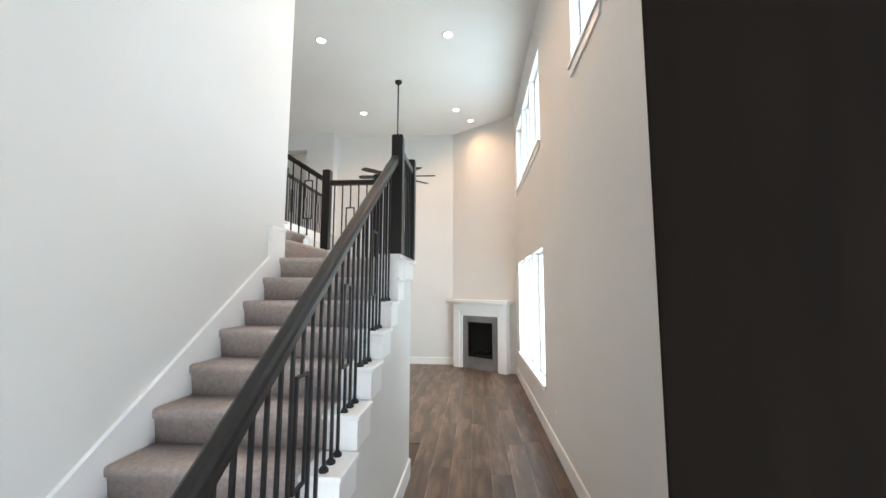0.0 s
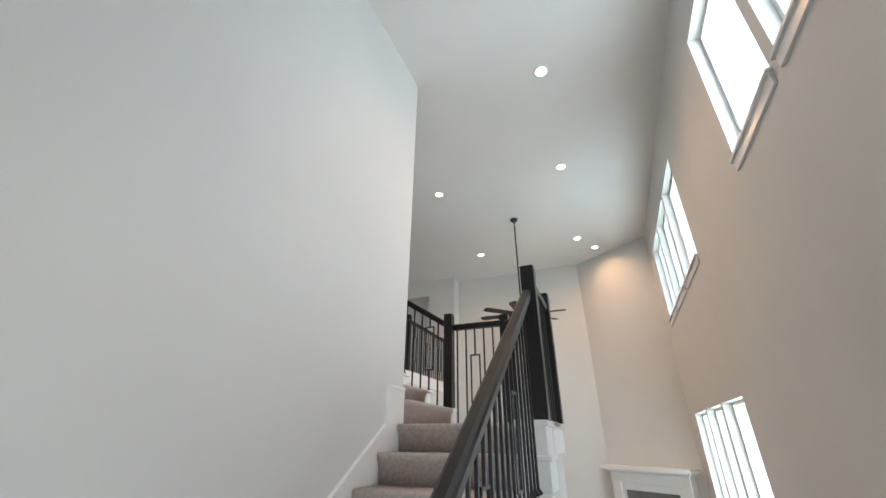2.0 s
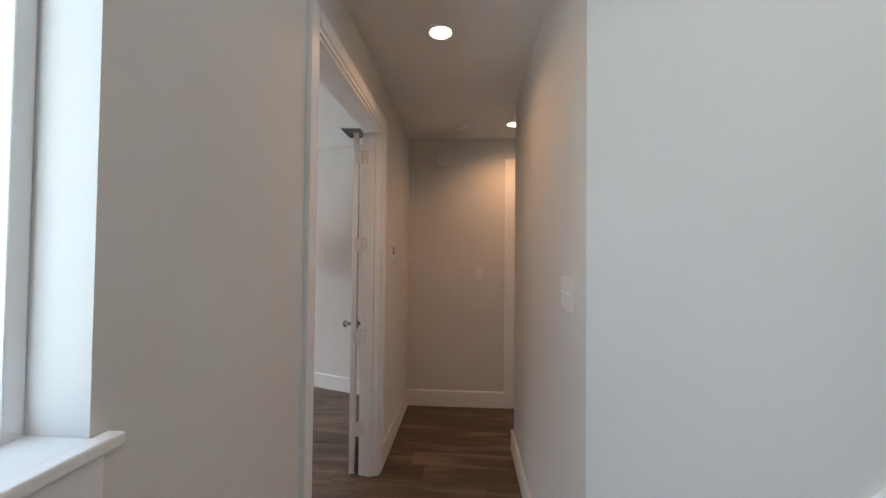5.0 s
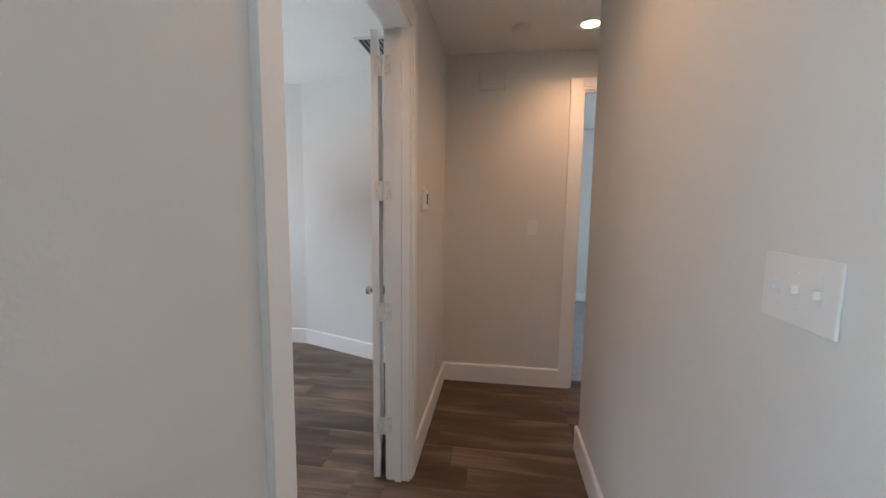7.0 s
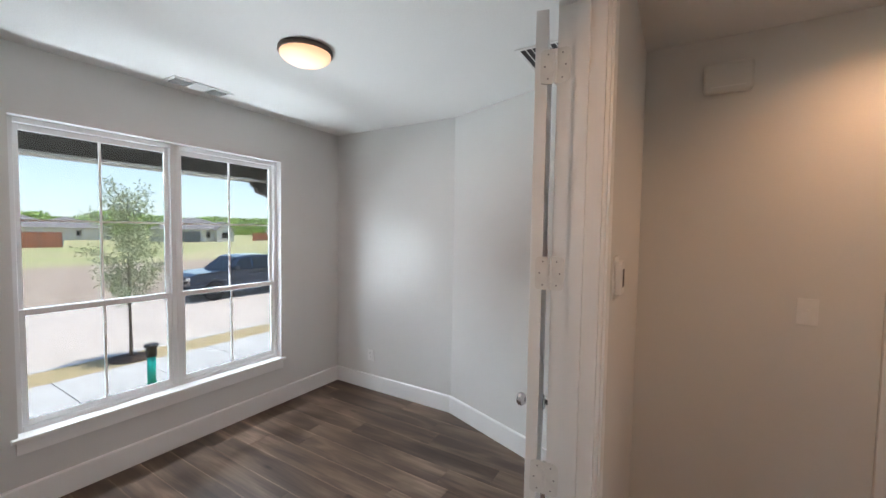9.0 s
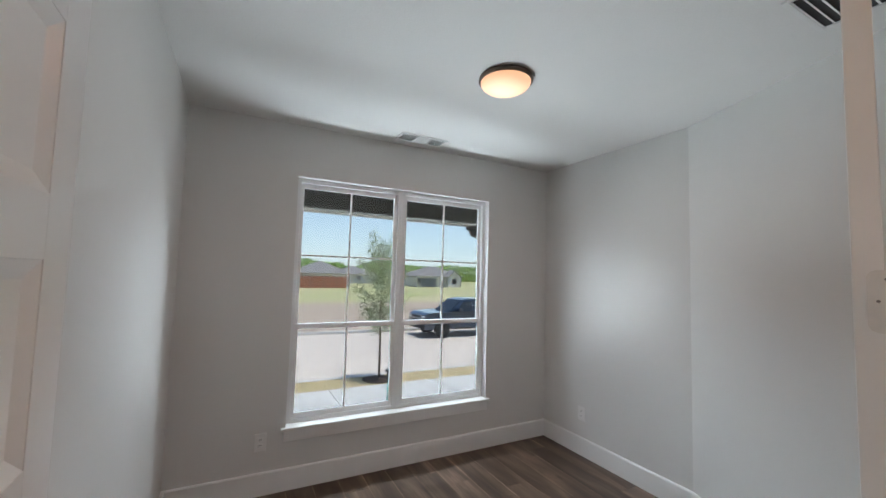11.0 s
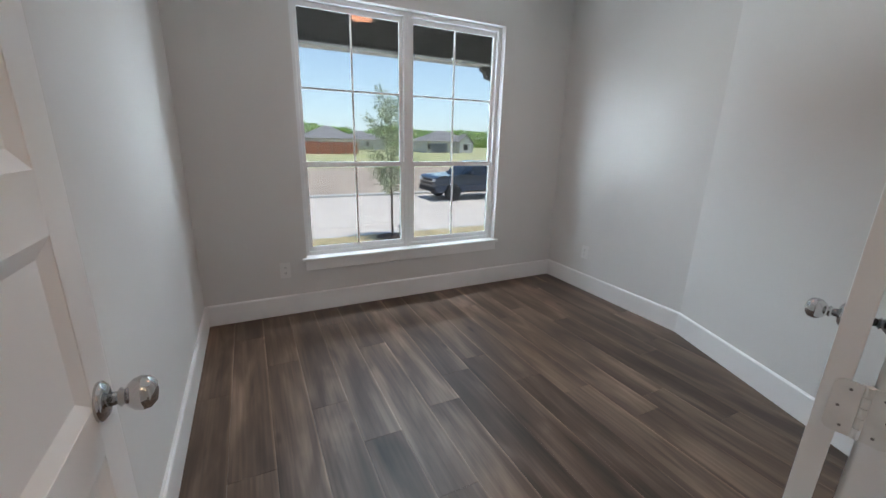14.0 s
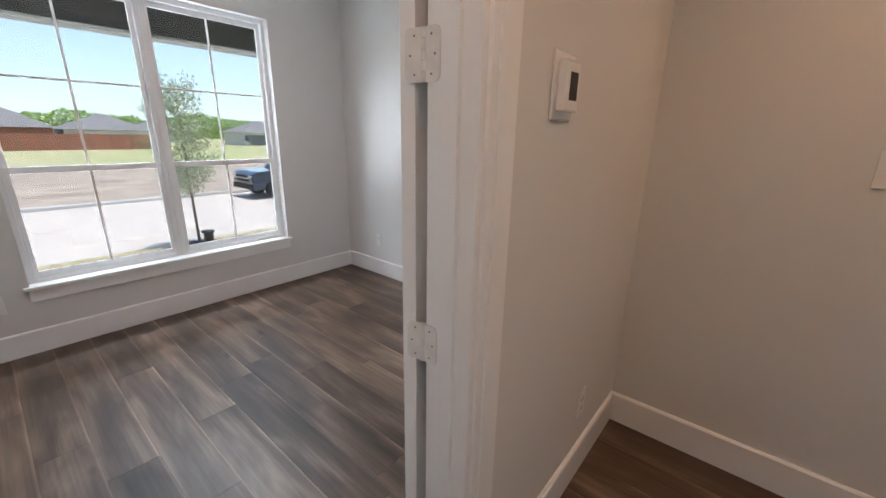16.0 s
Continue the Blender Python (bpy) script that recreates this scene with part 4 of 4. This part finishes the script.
for bb in ((-0.30, -0.275, -0.125, -0.04, 0.25, 0.97), (0.275, 0.30, -0.125, -0.04, 0.25, 0.97), (-0.275, 0.275, -0.125, -0.04, 0.93, 0.97), (-0.275, 0.275, -0.125, -0.04, 0.25, 0.30)):
    part("firebox_frame", box(*bb, 0.002), FIREBOX, fp, "black metal frame")
for i in range(4):
    x = -0.18 + i * 0.12
    part("log", cyl((x - 0.07, -0.07, 0.33 + 0.03 * (i % 2)), (x + 0.09, -0.06, 0.36 + 0.04 * (i % 2)), 0.022, 0.016, 9), FIREBOX, fp, "dark ceramic log", True)

# ---------- ceiling fan ----------
fan = tagged(base("ceiling_fan", pose(-1.51, 6.92, H2)), "black ceiling fan hanging on a long rod", "ceiling fan")
part("canopy", lathe([(0.001, -0.001), (0.062, -0.001), (0.060, -0.03), (0.030, -0.06), (0.001, -0.062)], 24), IRON, fan, "", True)
part("rod", cyl((0, 0, -0.05), (0, 0, -1.62), 0.012), IRON, fan)
part("motor", lathe([(0.02, -1.58), (0.05, -1.61), (0.11, -1.64), (0.12, -1.70), (0.10, -1.76), (0.05, -1.79), (0.001, -1.795)], 28), IRON, fan, "", True)
for i in range(8):
    bm = bmesh.new()
    pts = [(0.10, -0.03), (0.22, -0.055), (0.60, -0.062), (0.66, -0.045), (0.66, 0.045), (0.60, 0.062), (0.22, 0.055), (0.10, 0.03)]
    up = [bm.verts.new((x, y, 0.004)) for x, y in pts]
    dn = [bm.verts.new((x, y, -0.004)) for x, y in pts]
    bm.faces.new(up)
    bm.faces.new(dn)
    for k in range(8):
        j = (k + 1) % 8
        bm.faces.new((up[k], up[j], dn[j], dn[k]))
    bmesh.ops.transform(bm, matrix=pose(0, 0, -1.72, 0, 0, i * 45) @ pose(0, 0, 0, 10, 0, 0), verts=bm.verts)
    part("blade", bm, BLACKWOOD, fan)

# ---------- outside ----------
CONC = mat("street_concrete", (0.66, 0.57, 0.49), 0.9, scale=1.5, color2=(0.57, 0.49, 0.42), bump=0.2, bscale=40)
WALKC = mat("sidewalk_concrete", (0.62, 0.60, 0.57), 0.9, scale=2, color2=(0.54, 0.52, 0.49), bump=0.2, bscale=60)
EARTH = mat("field_ground", (0.52, 0.45, 0.26), 1.0, scale=0.12, color2=(0.36, 0.38, 0.15), bump=0.5, bscale=3)
DIRT = mat("bare_dirt", (0.50, 0.40, 0.31), 1.0, scale=0.6, color2=(0.33, 0.25, 0.19), bump=0.8, bscale=6)
DRYGRASS = mat("dry_grass", (0.50, 0.38, 0.22), 1.0, scale=3, color2=(0.40, 0.33, 0.17), bump=0.9, bscale=80)
MULCH = mat("mulch", (0.10, 0.065, 0.045), 1.0, scale=12, color2=(0.05, 0.035, 0.025), bump=1.0, bscale=60)
LEAF = mat("leaf", (0.48, 0.52, 0.33), 0.6, scale=3, color2=(0.33, 0.38, 0.20))
FARLEAF = mat("far_foliage", (0.40, 0.52, 0.15), 0.8, scale=0.8, color2=(0.24, 0.36, 0.09))
BARK = mat("bark", (0.16, 0.12, 0.09), 0.9, scale=20, bump=0.5, bscale=60)
BEAM = mat("porch_beam_paint", (0.060, 0.050, 0.042), 0.6, scale=4, var=0.2)
FENCE = mat("cedar_fence", (0.42, 0.17, 0.10), 0.85, scale=2, color2=(0.32, 0.125, 0.08), per_object=0.12)
ROOF = mat("roof_shingle", (0.27, 0.25, 0.243), 0.9, scale=1.2, color2=(0.21, 0.195, 0.19), bump=0.5, bscale=8)
SIDING = mat("pale_siding", (0.60, 0.585, 0.55), 0.8, scale=1, var=0.1)
BRICKW = mat("red_brick_wall", (0.33, 0.15, 0.10), 0.85, scale=4, var=0.25)
GARAGE = mat("garage_door", (0.16, 0.17, 0.19), 0.6, scale=2, var=0.1)
CARP = mat("truck_paint", (0.013, 0.032, 0.070), 0.2, metal=0.35, scale=3, var=0.1, coat=1.0)
TYRE = mat("tyre_rubber", (0.018, 0.018, 0.018), 0.85, scale=20)
WGLASS = mat("car_glass", (0.015, 0.02, 0.025), 0.05, scale=2)
TEAL = mat("teal_pipe", (0.02, 0.42, 0.36), 0.45, scale=6, var=0.1)
LAMPG = mat("headlight_glass", (0.75, 0.75, 0.74), 0.15, scale=5, var=0.05)
GZ = -1.60
ground = setting(mesh_ob("ground", box(-900, 900, -1500, 900, GZ - 1.0, GZ), EARTH), "dry yellow-green grassy field", "ground")
setting(mesh_ob("dirt_lot", box(-140, 105, -40.0, -20.1, GZ, GZ + 0.02), DIRT), "bare brown graded dirt lot", "ground")
setting(mesh_ob("road", box(-300, 300, -19.8, -11.35, GZ - 0.10, GZ + 0.012), CONC), "pale sunlit concrete street", "road")
setting(mesh_ob("kerb_near", box(-300, 300, -11.35, -11.18, GZ, GZ + 0.10, 0.02), WALKC), "pale concrete street kerb", "kerb")
setting(mesh_ob("kerb_far", box(-300, 300, -20.03, -19.8, GZ, GZ + 0.15, 0.03), WALKC), "pale concrete street kerb", "kerb")
setting(mesh_ob("verge", box(-300, 300, -11.18, -10.20, GZ, GZ + 0.09), DRYGRASS), "dry yellowed grass strip by the street", "grass")
walkway = setting(base("pavement"), "pale concrete sidewalk slabs", "pavement")
for i in range(16):
    x = -18 + i * 1.5
    part("slab", box(x + 0.006, x + 1.494, -10.20, -8.45, GZ, GZ + 0.10, 0.008), WALKC, walkway)
setting(mesh_ob("lawn", side_prism([(-8.45, GZ), (-8.45, GZ + 0.09), (-4.45, -0.20), (-4.45, GZ)], -30, 20), DRYGRASS), "dry yellowed lawn edge", "grass")
setting(mesh_ob("porch_floor", box(-7.6, 1.6, -4.45, -2.98, GZ, -0.06), WALKC), "smooth concrete porch floor", "floor")
setting(mesh_ob("porch_roof", box(-7.6, 1.6, -4.6, -2.98, 2.62, 2.75), BEAM), "dark brown porch roof soffit", "roof")
setting(mesh_ob("porch_beam", box(-7.6, 1.6, -4.46, -4.30, 2.245, 2.62), BEAM), "dark brown painted porch beam", "beam")
setting(mesh_ob("porch_beam_trim", box(-7.6, 1.6, -4.48, -4.28, 2.215, 2.243), WALKC), "pale trim under the porch beam", "trim")
setting(mesh_ob("entry_porch_floor", box(-1.80, 1.6, -2.98, -0.002, GZ, -0.03), WALKC), "smooth concrete entry floor", "floor")
post = tagged(base("porch_post", pose(-5.56, -4.38, -0.06)), "dark brown porch post with a curved bracket", "post")
part("shaft", box(-0.09, 0.09, -0.07, 0.07, 0.0, 2.30, 0.008), BEAM, post)
br = bmesh.new()
pts = [(0.09, 2.28), (0.52, 2.28), (0.52, 2.23), (0.47, 2.21), (0.45, 2.15)] + [(0.09 + 0.34 * (1 - math.sin(a)), 2.13 - 0.34 * (1 - math.cos(a))) for a in [i * math.pi / 18 for i in range(1, 9)]] + [(0.09, 1.72)]
fr = [br.verts.new((x, -0.04, z)) for x, z in pts]
bk = [br.verts.new((x, 0.04, z)) for x, z in pts]
br.faces.new(fr)
br.faces.new(bk)
for i in range(len(pts)):
    j = (i + 1) % len(pts)
    br.faces.new((fr[i], fr[j], bk[j], bk[i]))
part("bracket", br, BEAM, post)


def leaf_cloud(count, place, size, seed):
    """Many small leaves as bent quads."""
    r = random.Random(seed)
    verts, faces = [], []
    for _ in range(count):
        c = place(r)
        s = size * r.uniform(0.6, 1.3)
        u = Vector((r.gauss(0, 1), r.gauss(0, 1), r.gauss(0, 1))).normalized()
        v = u.cross(Vector((r.gauss(0, 1), r.gauss(0, 1), r.gauss(0, 1)))).normalized()
        i = len(verts)
        verts += [c - u * s, c + v * s * 0.38, c + u * s, c - v * s * 0.38]
        faces.append((i, i + 1, i + 2, i + 3))
    me = bpy.data.meshes.new("leaves")
    me.from_pydata([tuple(p) for p in verts], [], faces)
    return me


# young street tree
tree = tagged(base("young_tree", pose(-6.02, -10.75, GZ + 0.09) @ Matrix.Scale(1.60, 4)), "slender young tree with sparse grey-green leaves by the street", "tree")
bm = cyl((0, 0, 0), (0.01, 0.01, 0.9), 0.024, 0.018, 10)
add_cyl(bm, (0.01, 0.01, 0.9), (0.0, 0.0, 2.35), 0.018, 0.004, 8)
part("trunk", bm, BARK, tree)
rr = random.Random(5)
tips = []
for i in range(30):
    z = 0.75 + 1.5 * i / 30
    a = i * 2.4
    w = 0.44 * math.sin(math.pi * min(1, (z - 0.5) / 2.0)) ** 0.8 + 0.06
    tip = Vector((math.cos(a) * w * rr.uniform(0.6, 1.1), math.sin(a) * w * rr.uniform(0.6, 1.1), z + 0.32 * rr.uniform(0.5, 1.3)))
    tips.append((Vector((0, 0, z)), tip))
    part("limb", cyl((0, 0, z), tip, 0.007, 0.002, 6), BARK, tree)


def on_twig(r):
    p, q = r.choice(tips)
    f = r.uniform(0.25, 1.05)
    return p.lerp(q, f) + Vector((r.gauss(0, 0.055), r.gauss(0, 0.055), r.gauss(0, 0.065)))


me = leaf_cloud(6500, on_twig, 0.024, 3)
me.materials.append(LEAF)
crown = new("crown", me)
crown.parent = tree
tagged(mesh_ob("mulch_ring", lathe([(0.001, 0.07), (0.2, 0.06), (0.42, 0.02), (0.5, 0.0)], 24, Matrix.Translation((-6.02, -10.75, GZ + 0.085))), MULCH, True), "low dark mulch mound round the tree", "mulch", kind="stuff")

pipe = tagged(base("standpipe", pose(-5.44, -8.25, GZ) @ Matrix.Scale(1.7, 4)), "teal plastic standpipe with a black cap by the sidewalk", "pipe")
part("tube", cyl((0, 0, 0), (0, 0, 0.46), 0.042, seg=20), TEAL, pipe, "", True)
part("cap", lathe([(0.05, 0.44), (0.055, 0.46), (0.05, 0.54), (0.07, 0.55), (0.07, 0.575), (0.001, 0.58)], 20), DARKPL, pipe, "", True)
pipe2 = copy_thing(pipe, pose(3.8, -23.7, GZ))

# ---------- pickup truck, nose towards +x ----------
truck = tagged(base("pickup_truck", pose(-10.35, -18.0, GZ + 0.012)), "dark blue crew cab pickup truck parked at the kerb", "truck")


def shell(outline, y0, y1, taper=0.0, bevel=0.03):
    bm = bmesh.new()
    a = [bm.verts.new((x, y0 + (max(0, z - 1.1)) * taper, z)) for x, z in outline]
    b = [bm.verts.new((x, y1 - (max(0, z - 1.1)) * taper, z)) for x, z in outline]
    bm.faces.new(a)
    bm.faces.new(b)
    for i in range(len(outline)):
        j = (i + 1) % len(outline)
        bm.faces.new((a[i], a[j], b[j], b[i]))
    bmesh.ops.bevel(bm, geom=list(bm.edges), offset=bevel, segments=2, affect="EDGES")
    return bm


def arch(cx, r=0.50, n=9):
    return [(cx + r * math.cos(math.pi * i / n), 0.42 + r * math.sin(math.pi * i / n) * 0.98) for i in range(n + 1)]


low = [(-0.03, 0.42), (0.0, 0.75), (-0.02, 1.10), (-0.25, 1.22), (-1.55, 1.28), (-5.75, 1.30), (-5.8, 0.60), (-5.6, 0.45)] + arch(-4.72)[::-1] + arch(-1.02)[::-1] + [(-0.35, 0.42)]
part("body", shell(low, -0.98, 0.98), CARP, truck)
cab = [(-1.45, 1.26), (-2.15, 1.84), (-2.6, 1.92), (-3.75, 1.91), (-3.95, 1.80), (-4.05, 1.28)]
part("cab", shell(cab, -0.92, 0.92, 0.22), CARP, truck)
for s in (-1, 1):
    for q in ([(-1.85, 1.32), (-2.30, 1.78), (-2.78, 1.82), (-2.78, 1.32)], [(-2.88, 1.32), (-2.88, 1.82), (-3.65, 1.80), (-3.78, 1.34)]):
        bm = bmesh.new()
        vs = [bm.verts.new((x, s * (0.928 - max(0, z - 1.1) * 0.22), z)) for x, z in q]
        f = bm.faces.new(vs)
        r_ = bmesh.ops.extrude_face_region(bm, geom=[f])
        bmesh.ops.translate(bm, vec=(0, -s * 0.02, 0), verts=[v for v in r_["geom"] if isinstance(v, bmesh.types.BMVert)])
        part("side_window", bm, WGLASS, truck, "dark tinted side window")
    part("headlight", box(-0.14, 0.012, s * 0.62, s * 0.93, 0.93, 1.07, 0.02), LAMPG, truck, "clear headlight")
    part("mirror", box(-2.05, -1.85, s * 0.97, s * 1.17, 1.30, 1.50, 0.03), CARP, truck)
    part("door_handle", box(-2.62, -2.45, s * 0.975, s * 1.0, 1.13, 1.17, 0.008), CHROME, truck, "chrome door handle")
    part("step_bar", box(-3.9, -1.7, s * 0.93, s * 1.0, 0.42, 0.50, 0.02), TYRE, truck)
    for cx in (-1.02, -4.72):
        wh = tagged(base("wheel"), "")
        wh.parent = truck
        wh.matrix_basis = pose(cx, s * 0.86, 0.40, 90, 0, 0)
        part("tyre", lathe([(0.24, -0.13), (0.36, -0.14), (0.40, -0.10), (0.40, 0.10), (0.36, 0.14), (0.24, 0.13)], 28), TYRE, wh, "black tyre", True)
        part("rim", lathe([(0.001, -0.10), (0.06, -0.11), (0.22, -0.10), (0.245, -0.125), (0.245, 0.125), (0.22, 0.10), (0.06, 0.11), (0.001, 0.10)], 20), SCREW, wh, "grey alloy rim", True)
bm = bmesh.new()
vs = [bm.verts.new(p) for p in ((-1.50, -0.80, 1.31), (-1.50, 0.80, 1.31), (-2.13, 0.70, 1.825), (-2.13, -0.70, 1.825))]
f = bm.faces.new(vs)
bmesh.ops.translate(bm, vec=(0.012, 0, 0.014), verts=vs)
r_ = bmesh.ops.extrude_face_region(bm, geom=[f])
bmesh.ops.translate(bm, vec=(-0.02, 0, -0.02), verts=[v for v in r_["geom"] if isinstance(v, bmesh.types.BMVert)])
part("windscreen", bm, WGLASS, truck, "windscreen")
part("grille", box(-0.10, 0.015, -0.60, 0.60, 0.78, 1.06, 0.02), TYRE, truck, "black front grille")
part("grille_bar", box(-0.05, 0.03, -0.62, 0.62, 0.90, 0.95, 0.01), CHROME, truck, "chrome grille bar")
part("bumper", box(-0.22, 0.06, -0.95, 0.95, 0.45, 0.68, 0.05), TYRE, truck, "black front bumper")


# ---------- fence, houses, woods ----------
def fence(x0, x1, y, h, label):
    ob = tagged(base("wooden_fence", pose(x0, y, GZ)), label, "fence")
    nn = int((x1 - x0) / 0.30)
    me = None
    for i in range(nn):
        if me is None:
            b0 = part("board", box(0.004, 0.290, -0.012, 0.012, 0.03, h), FENCE, ob)
            me = b0.data
        else:
            b0 = new("board", me)
            b0.parent = ob
        b0.location.x = i * 0.30
    for i in range(int((x1 - x0) / 2.4) + 1):
        part("post", box(i * 2.4 - 0.04, i * 2.4 + 0.04, 0.013, 0.09, 0, h + 0.03), SCREW, ob, "grey steel post")
    return ob


fence(-21.2, 9.6, -75.0, 2.2, "red-brown cedar board fence across the field")
fence(-73.5, -59.6, -90.0, 1.9, "red-brown cedar board fence beside a house")


def hip_house(x, y, w, d, h, rise, wallmat, label, garage=False, gable=False):
    ob = tagged(base("house", pose(x, y, GZ)), label, "house")
    part("wall", box(-w / 2, w / 2, -d / 2, d / 2, 0, h), wallmat, ob)
    bm = bmesh.new()
    o, k = 0.5, min(w, d) / 2
    c = [(-w / 2 - o, -d / 2 - o), (w / 2 + o, -d / 2 - o), (w / 2 + o, d / 2 + o), (-w / 2 - o, d / 2 + o)]
    lo = [bm.verts.new((*p, h)) for p in c]
    r0, r1 = (bm.verts.new((-max(0.3, w / 2 - k), 0, h + rise)), bm.verts.new((max(0.3, w / 2 - k), 0, h + rise)))
    bm.faces.new(lo)
    bm.faces.new((lo[0], lo[1], r1, r0))
    bm.faces.new((lo[1], lo[2], r1))
    bm.faces.new((lo[2], lo[3], r0, r1))
    bm.faces.new((lo[3], lo[0], r0))
    part("roof", bm, ROOF, ob, "grey shingle hip roof")
    if garage:
        part("garage_door", box(w * 0.08, w * 0.40, d / 2, d / 2 + 0.06, 0, 2.2, 0.02), GARAGE, ob, "dark grey garage door")
    if gable:
        g = bmesh.new()
        gx, gw = -w * 0.28, 3.4
        pts = [(gx - gw / 2, 0), (gx + gw / 2, 0), (gx + gw / 2, h), (gx, h + 1.5), (gx - gw / 2, h)]
        a = [g.verts.new((px, d / 2 + 1.2, pz)) for px, pz in pts]
        b = [g.verts.new((px, d / 2 - 1.5, pz)) for px, pz in pts]
        g.faces.new(a)
        g.faces.new(b)
        for i in range(5):
            j = (i + 1) % 5
            g.faces.new((a[i], a[j], b[j], b[i]))
        part("gable", g, SIDING, ob)
        for sgn in (-1, 1):
            rb = bmesh.new()
            q = [(gx + sgn * (gw / 2 + 0.3), h - 0.25), (gx, h + 1.62), (gx, h + 1.78), (gx + sgn * (gw / 2 + 0.3), h - 0.09)]
            a = [rb.verts.new((px, d / 2 + 1.5, pz)) for px, pz in q]
            b = [rb.verts.new((px, d / 2 - 1.6, pz)) for px, pz in q]
            rb.faces.new(a)
            rb.faces.new(b)
            for i in range(4):
                j = (i + 1) % 4
                rb.faces.new((a[i], a[j], b[j], b[i]))
            part("gable_roof", rb, ROOF, ob)
        win = part("window", box(gx - 0.6, gx + 0.6, d / 2 + 1.2, d / 2 + 1.26, 0.8, 2.1, 0.02), WGLASS, ob, "dark window")
    for wx in (-w * 0.05, w * 0.45):
        part("window", box(wx - 0.4, wx + 0.4, d / 2, d / 2 + 0.05, 0.9, 2.1, 0.02), WGLASS, ob, "dark window")
    return ob


hip_house(-47.0, -92.0, 12.6, 10.0, 2.7, 2.5, SIDING, "pale single-storey house with grey hip roof and garage", True, True)
hip_house(-18.5, -92.0, 11.5, 11.5, 2.8, 2.7, SIDING, "single-storey house with grey hip roof behind the fence")
hip_house(-3.0, -88.0, 16.0, 14.0, 3.0, 4.2, BRICKW, "single-storey brick house with a large grey hip roof")
hip_house(-32.0, -115.0, 12.0, 11.0, 2.6, 2.4, SIDING, "single-storey pale house far across the field")
hip_house(-84.0, -106.0, 12.0, 11.0, 2.6, 2.4, SIDING, "single-storey pale house far across the field")
hip_house(34.0, -113.0, 12.0, 11.0, 2.6, 2.4, BRICKW, "single-storey brick house far across the field")
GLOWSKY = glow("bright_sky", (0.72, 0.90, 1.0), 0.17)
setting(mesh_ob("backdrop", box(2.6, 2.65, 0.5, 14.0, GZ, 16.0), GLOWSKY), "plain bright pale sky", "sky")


def in_woods(r):
    x = r.uniform(-280, 170)
    base_h = 7.0 + 3.4 * noise.noise(Vector((x * 0.06, 0, 0))) + 1.3 * noise.noise(Vector((x * 0.25, 3, 0)))
    return Vector((x, -160 + r.uniform(-7, 7), GZ + max(0.2, base_h * r.random() ** 0.6)))


me = leaf_cloud(45000, in_woods, 0.6, 8)
me.materials.append(FARLEAF)
tagged(new("far_woods", me), "distant line of green trees", "trees", kind="stuff")
tagged(mesh_ob("far_thicket", box(-330, 230, -172, -170, GZ, GZ + 4.0), FARLEAF), "distant dense green thicket", "trees", kind="stuff")

# ---------- floor planks ----------
PW, PL = 0.182, 1.22
shapes = {}


def plank(x, y0, y1, w):
    key = (round(w, 3), round(y1 - y0, 3))
    if key not in shapes:
        bm = bmesh.new()
        L = y1 - y0
        g = 0.0003
        c = 0.0007
        top = [(g + c, g + c), (w - g - c, g + c), (w - g - c, L - g - c), (g + c, L - g - c)]
        out = [(g, g), (w - g, g), (w - g, L - g), (g, L - g)]
        t = [bm.verts.new((px, py, 0.0)) for px, py in top]
        o = [bm.verts.new((px, py, -0.0007)) for px, py in out]
        b = [bm.verts.new((px, py, -0.0058)) for px, py in out]
        bm.faces.new(t)
        for i in range(4):
            j = (i + 1) % 4
            bm.faces.new((t[i], t[j], o[j], o[i]))
            bm.faces.new((o[i], o[j], b[j], b[i]))
        me = bpy.data.meshes.new("plank")
        bmesh.ops.recalc_face_normals(bm, faces=bm.faces)
        bm.to_mesh(me)
        bm.free()
        me.materials.append(PLANK)
        shapes[key] = me
    ob = new("plank", shapes[key])
    ob.parent = slab
    ob.location = (x, y0, 0)


def lay(x0, x1, y0, y1, seed):
    r = random.Random(seed)
    x = x0
    while x < x1 - 0.01:
        w = min(PW, x1 - x)
        y = y0 - round(r.uniform(0, PL), 1)
        while y < y1 - 0.02:
            a, b = max(y, y0), min(y + PL, y1)
            if b - a > 0.02:
                plank(x, round(a, 3), round(b, 3), w)
            y += PL
        x += PW


lay(-5.03, -1.94, -2.825, 0.0, 1)
lay(-4.42, SX, 0.0, 1.05, 2)
lay(-4.42, -3.5, 1.05, 2.3, 4)
lay(SX, -0.78, 0.118, 1.25, 5)
lay(-0.78, RX, 0.118, 9.34, 3)
lay(-2.24, -0.78, 4.85, 9.34, 6)
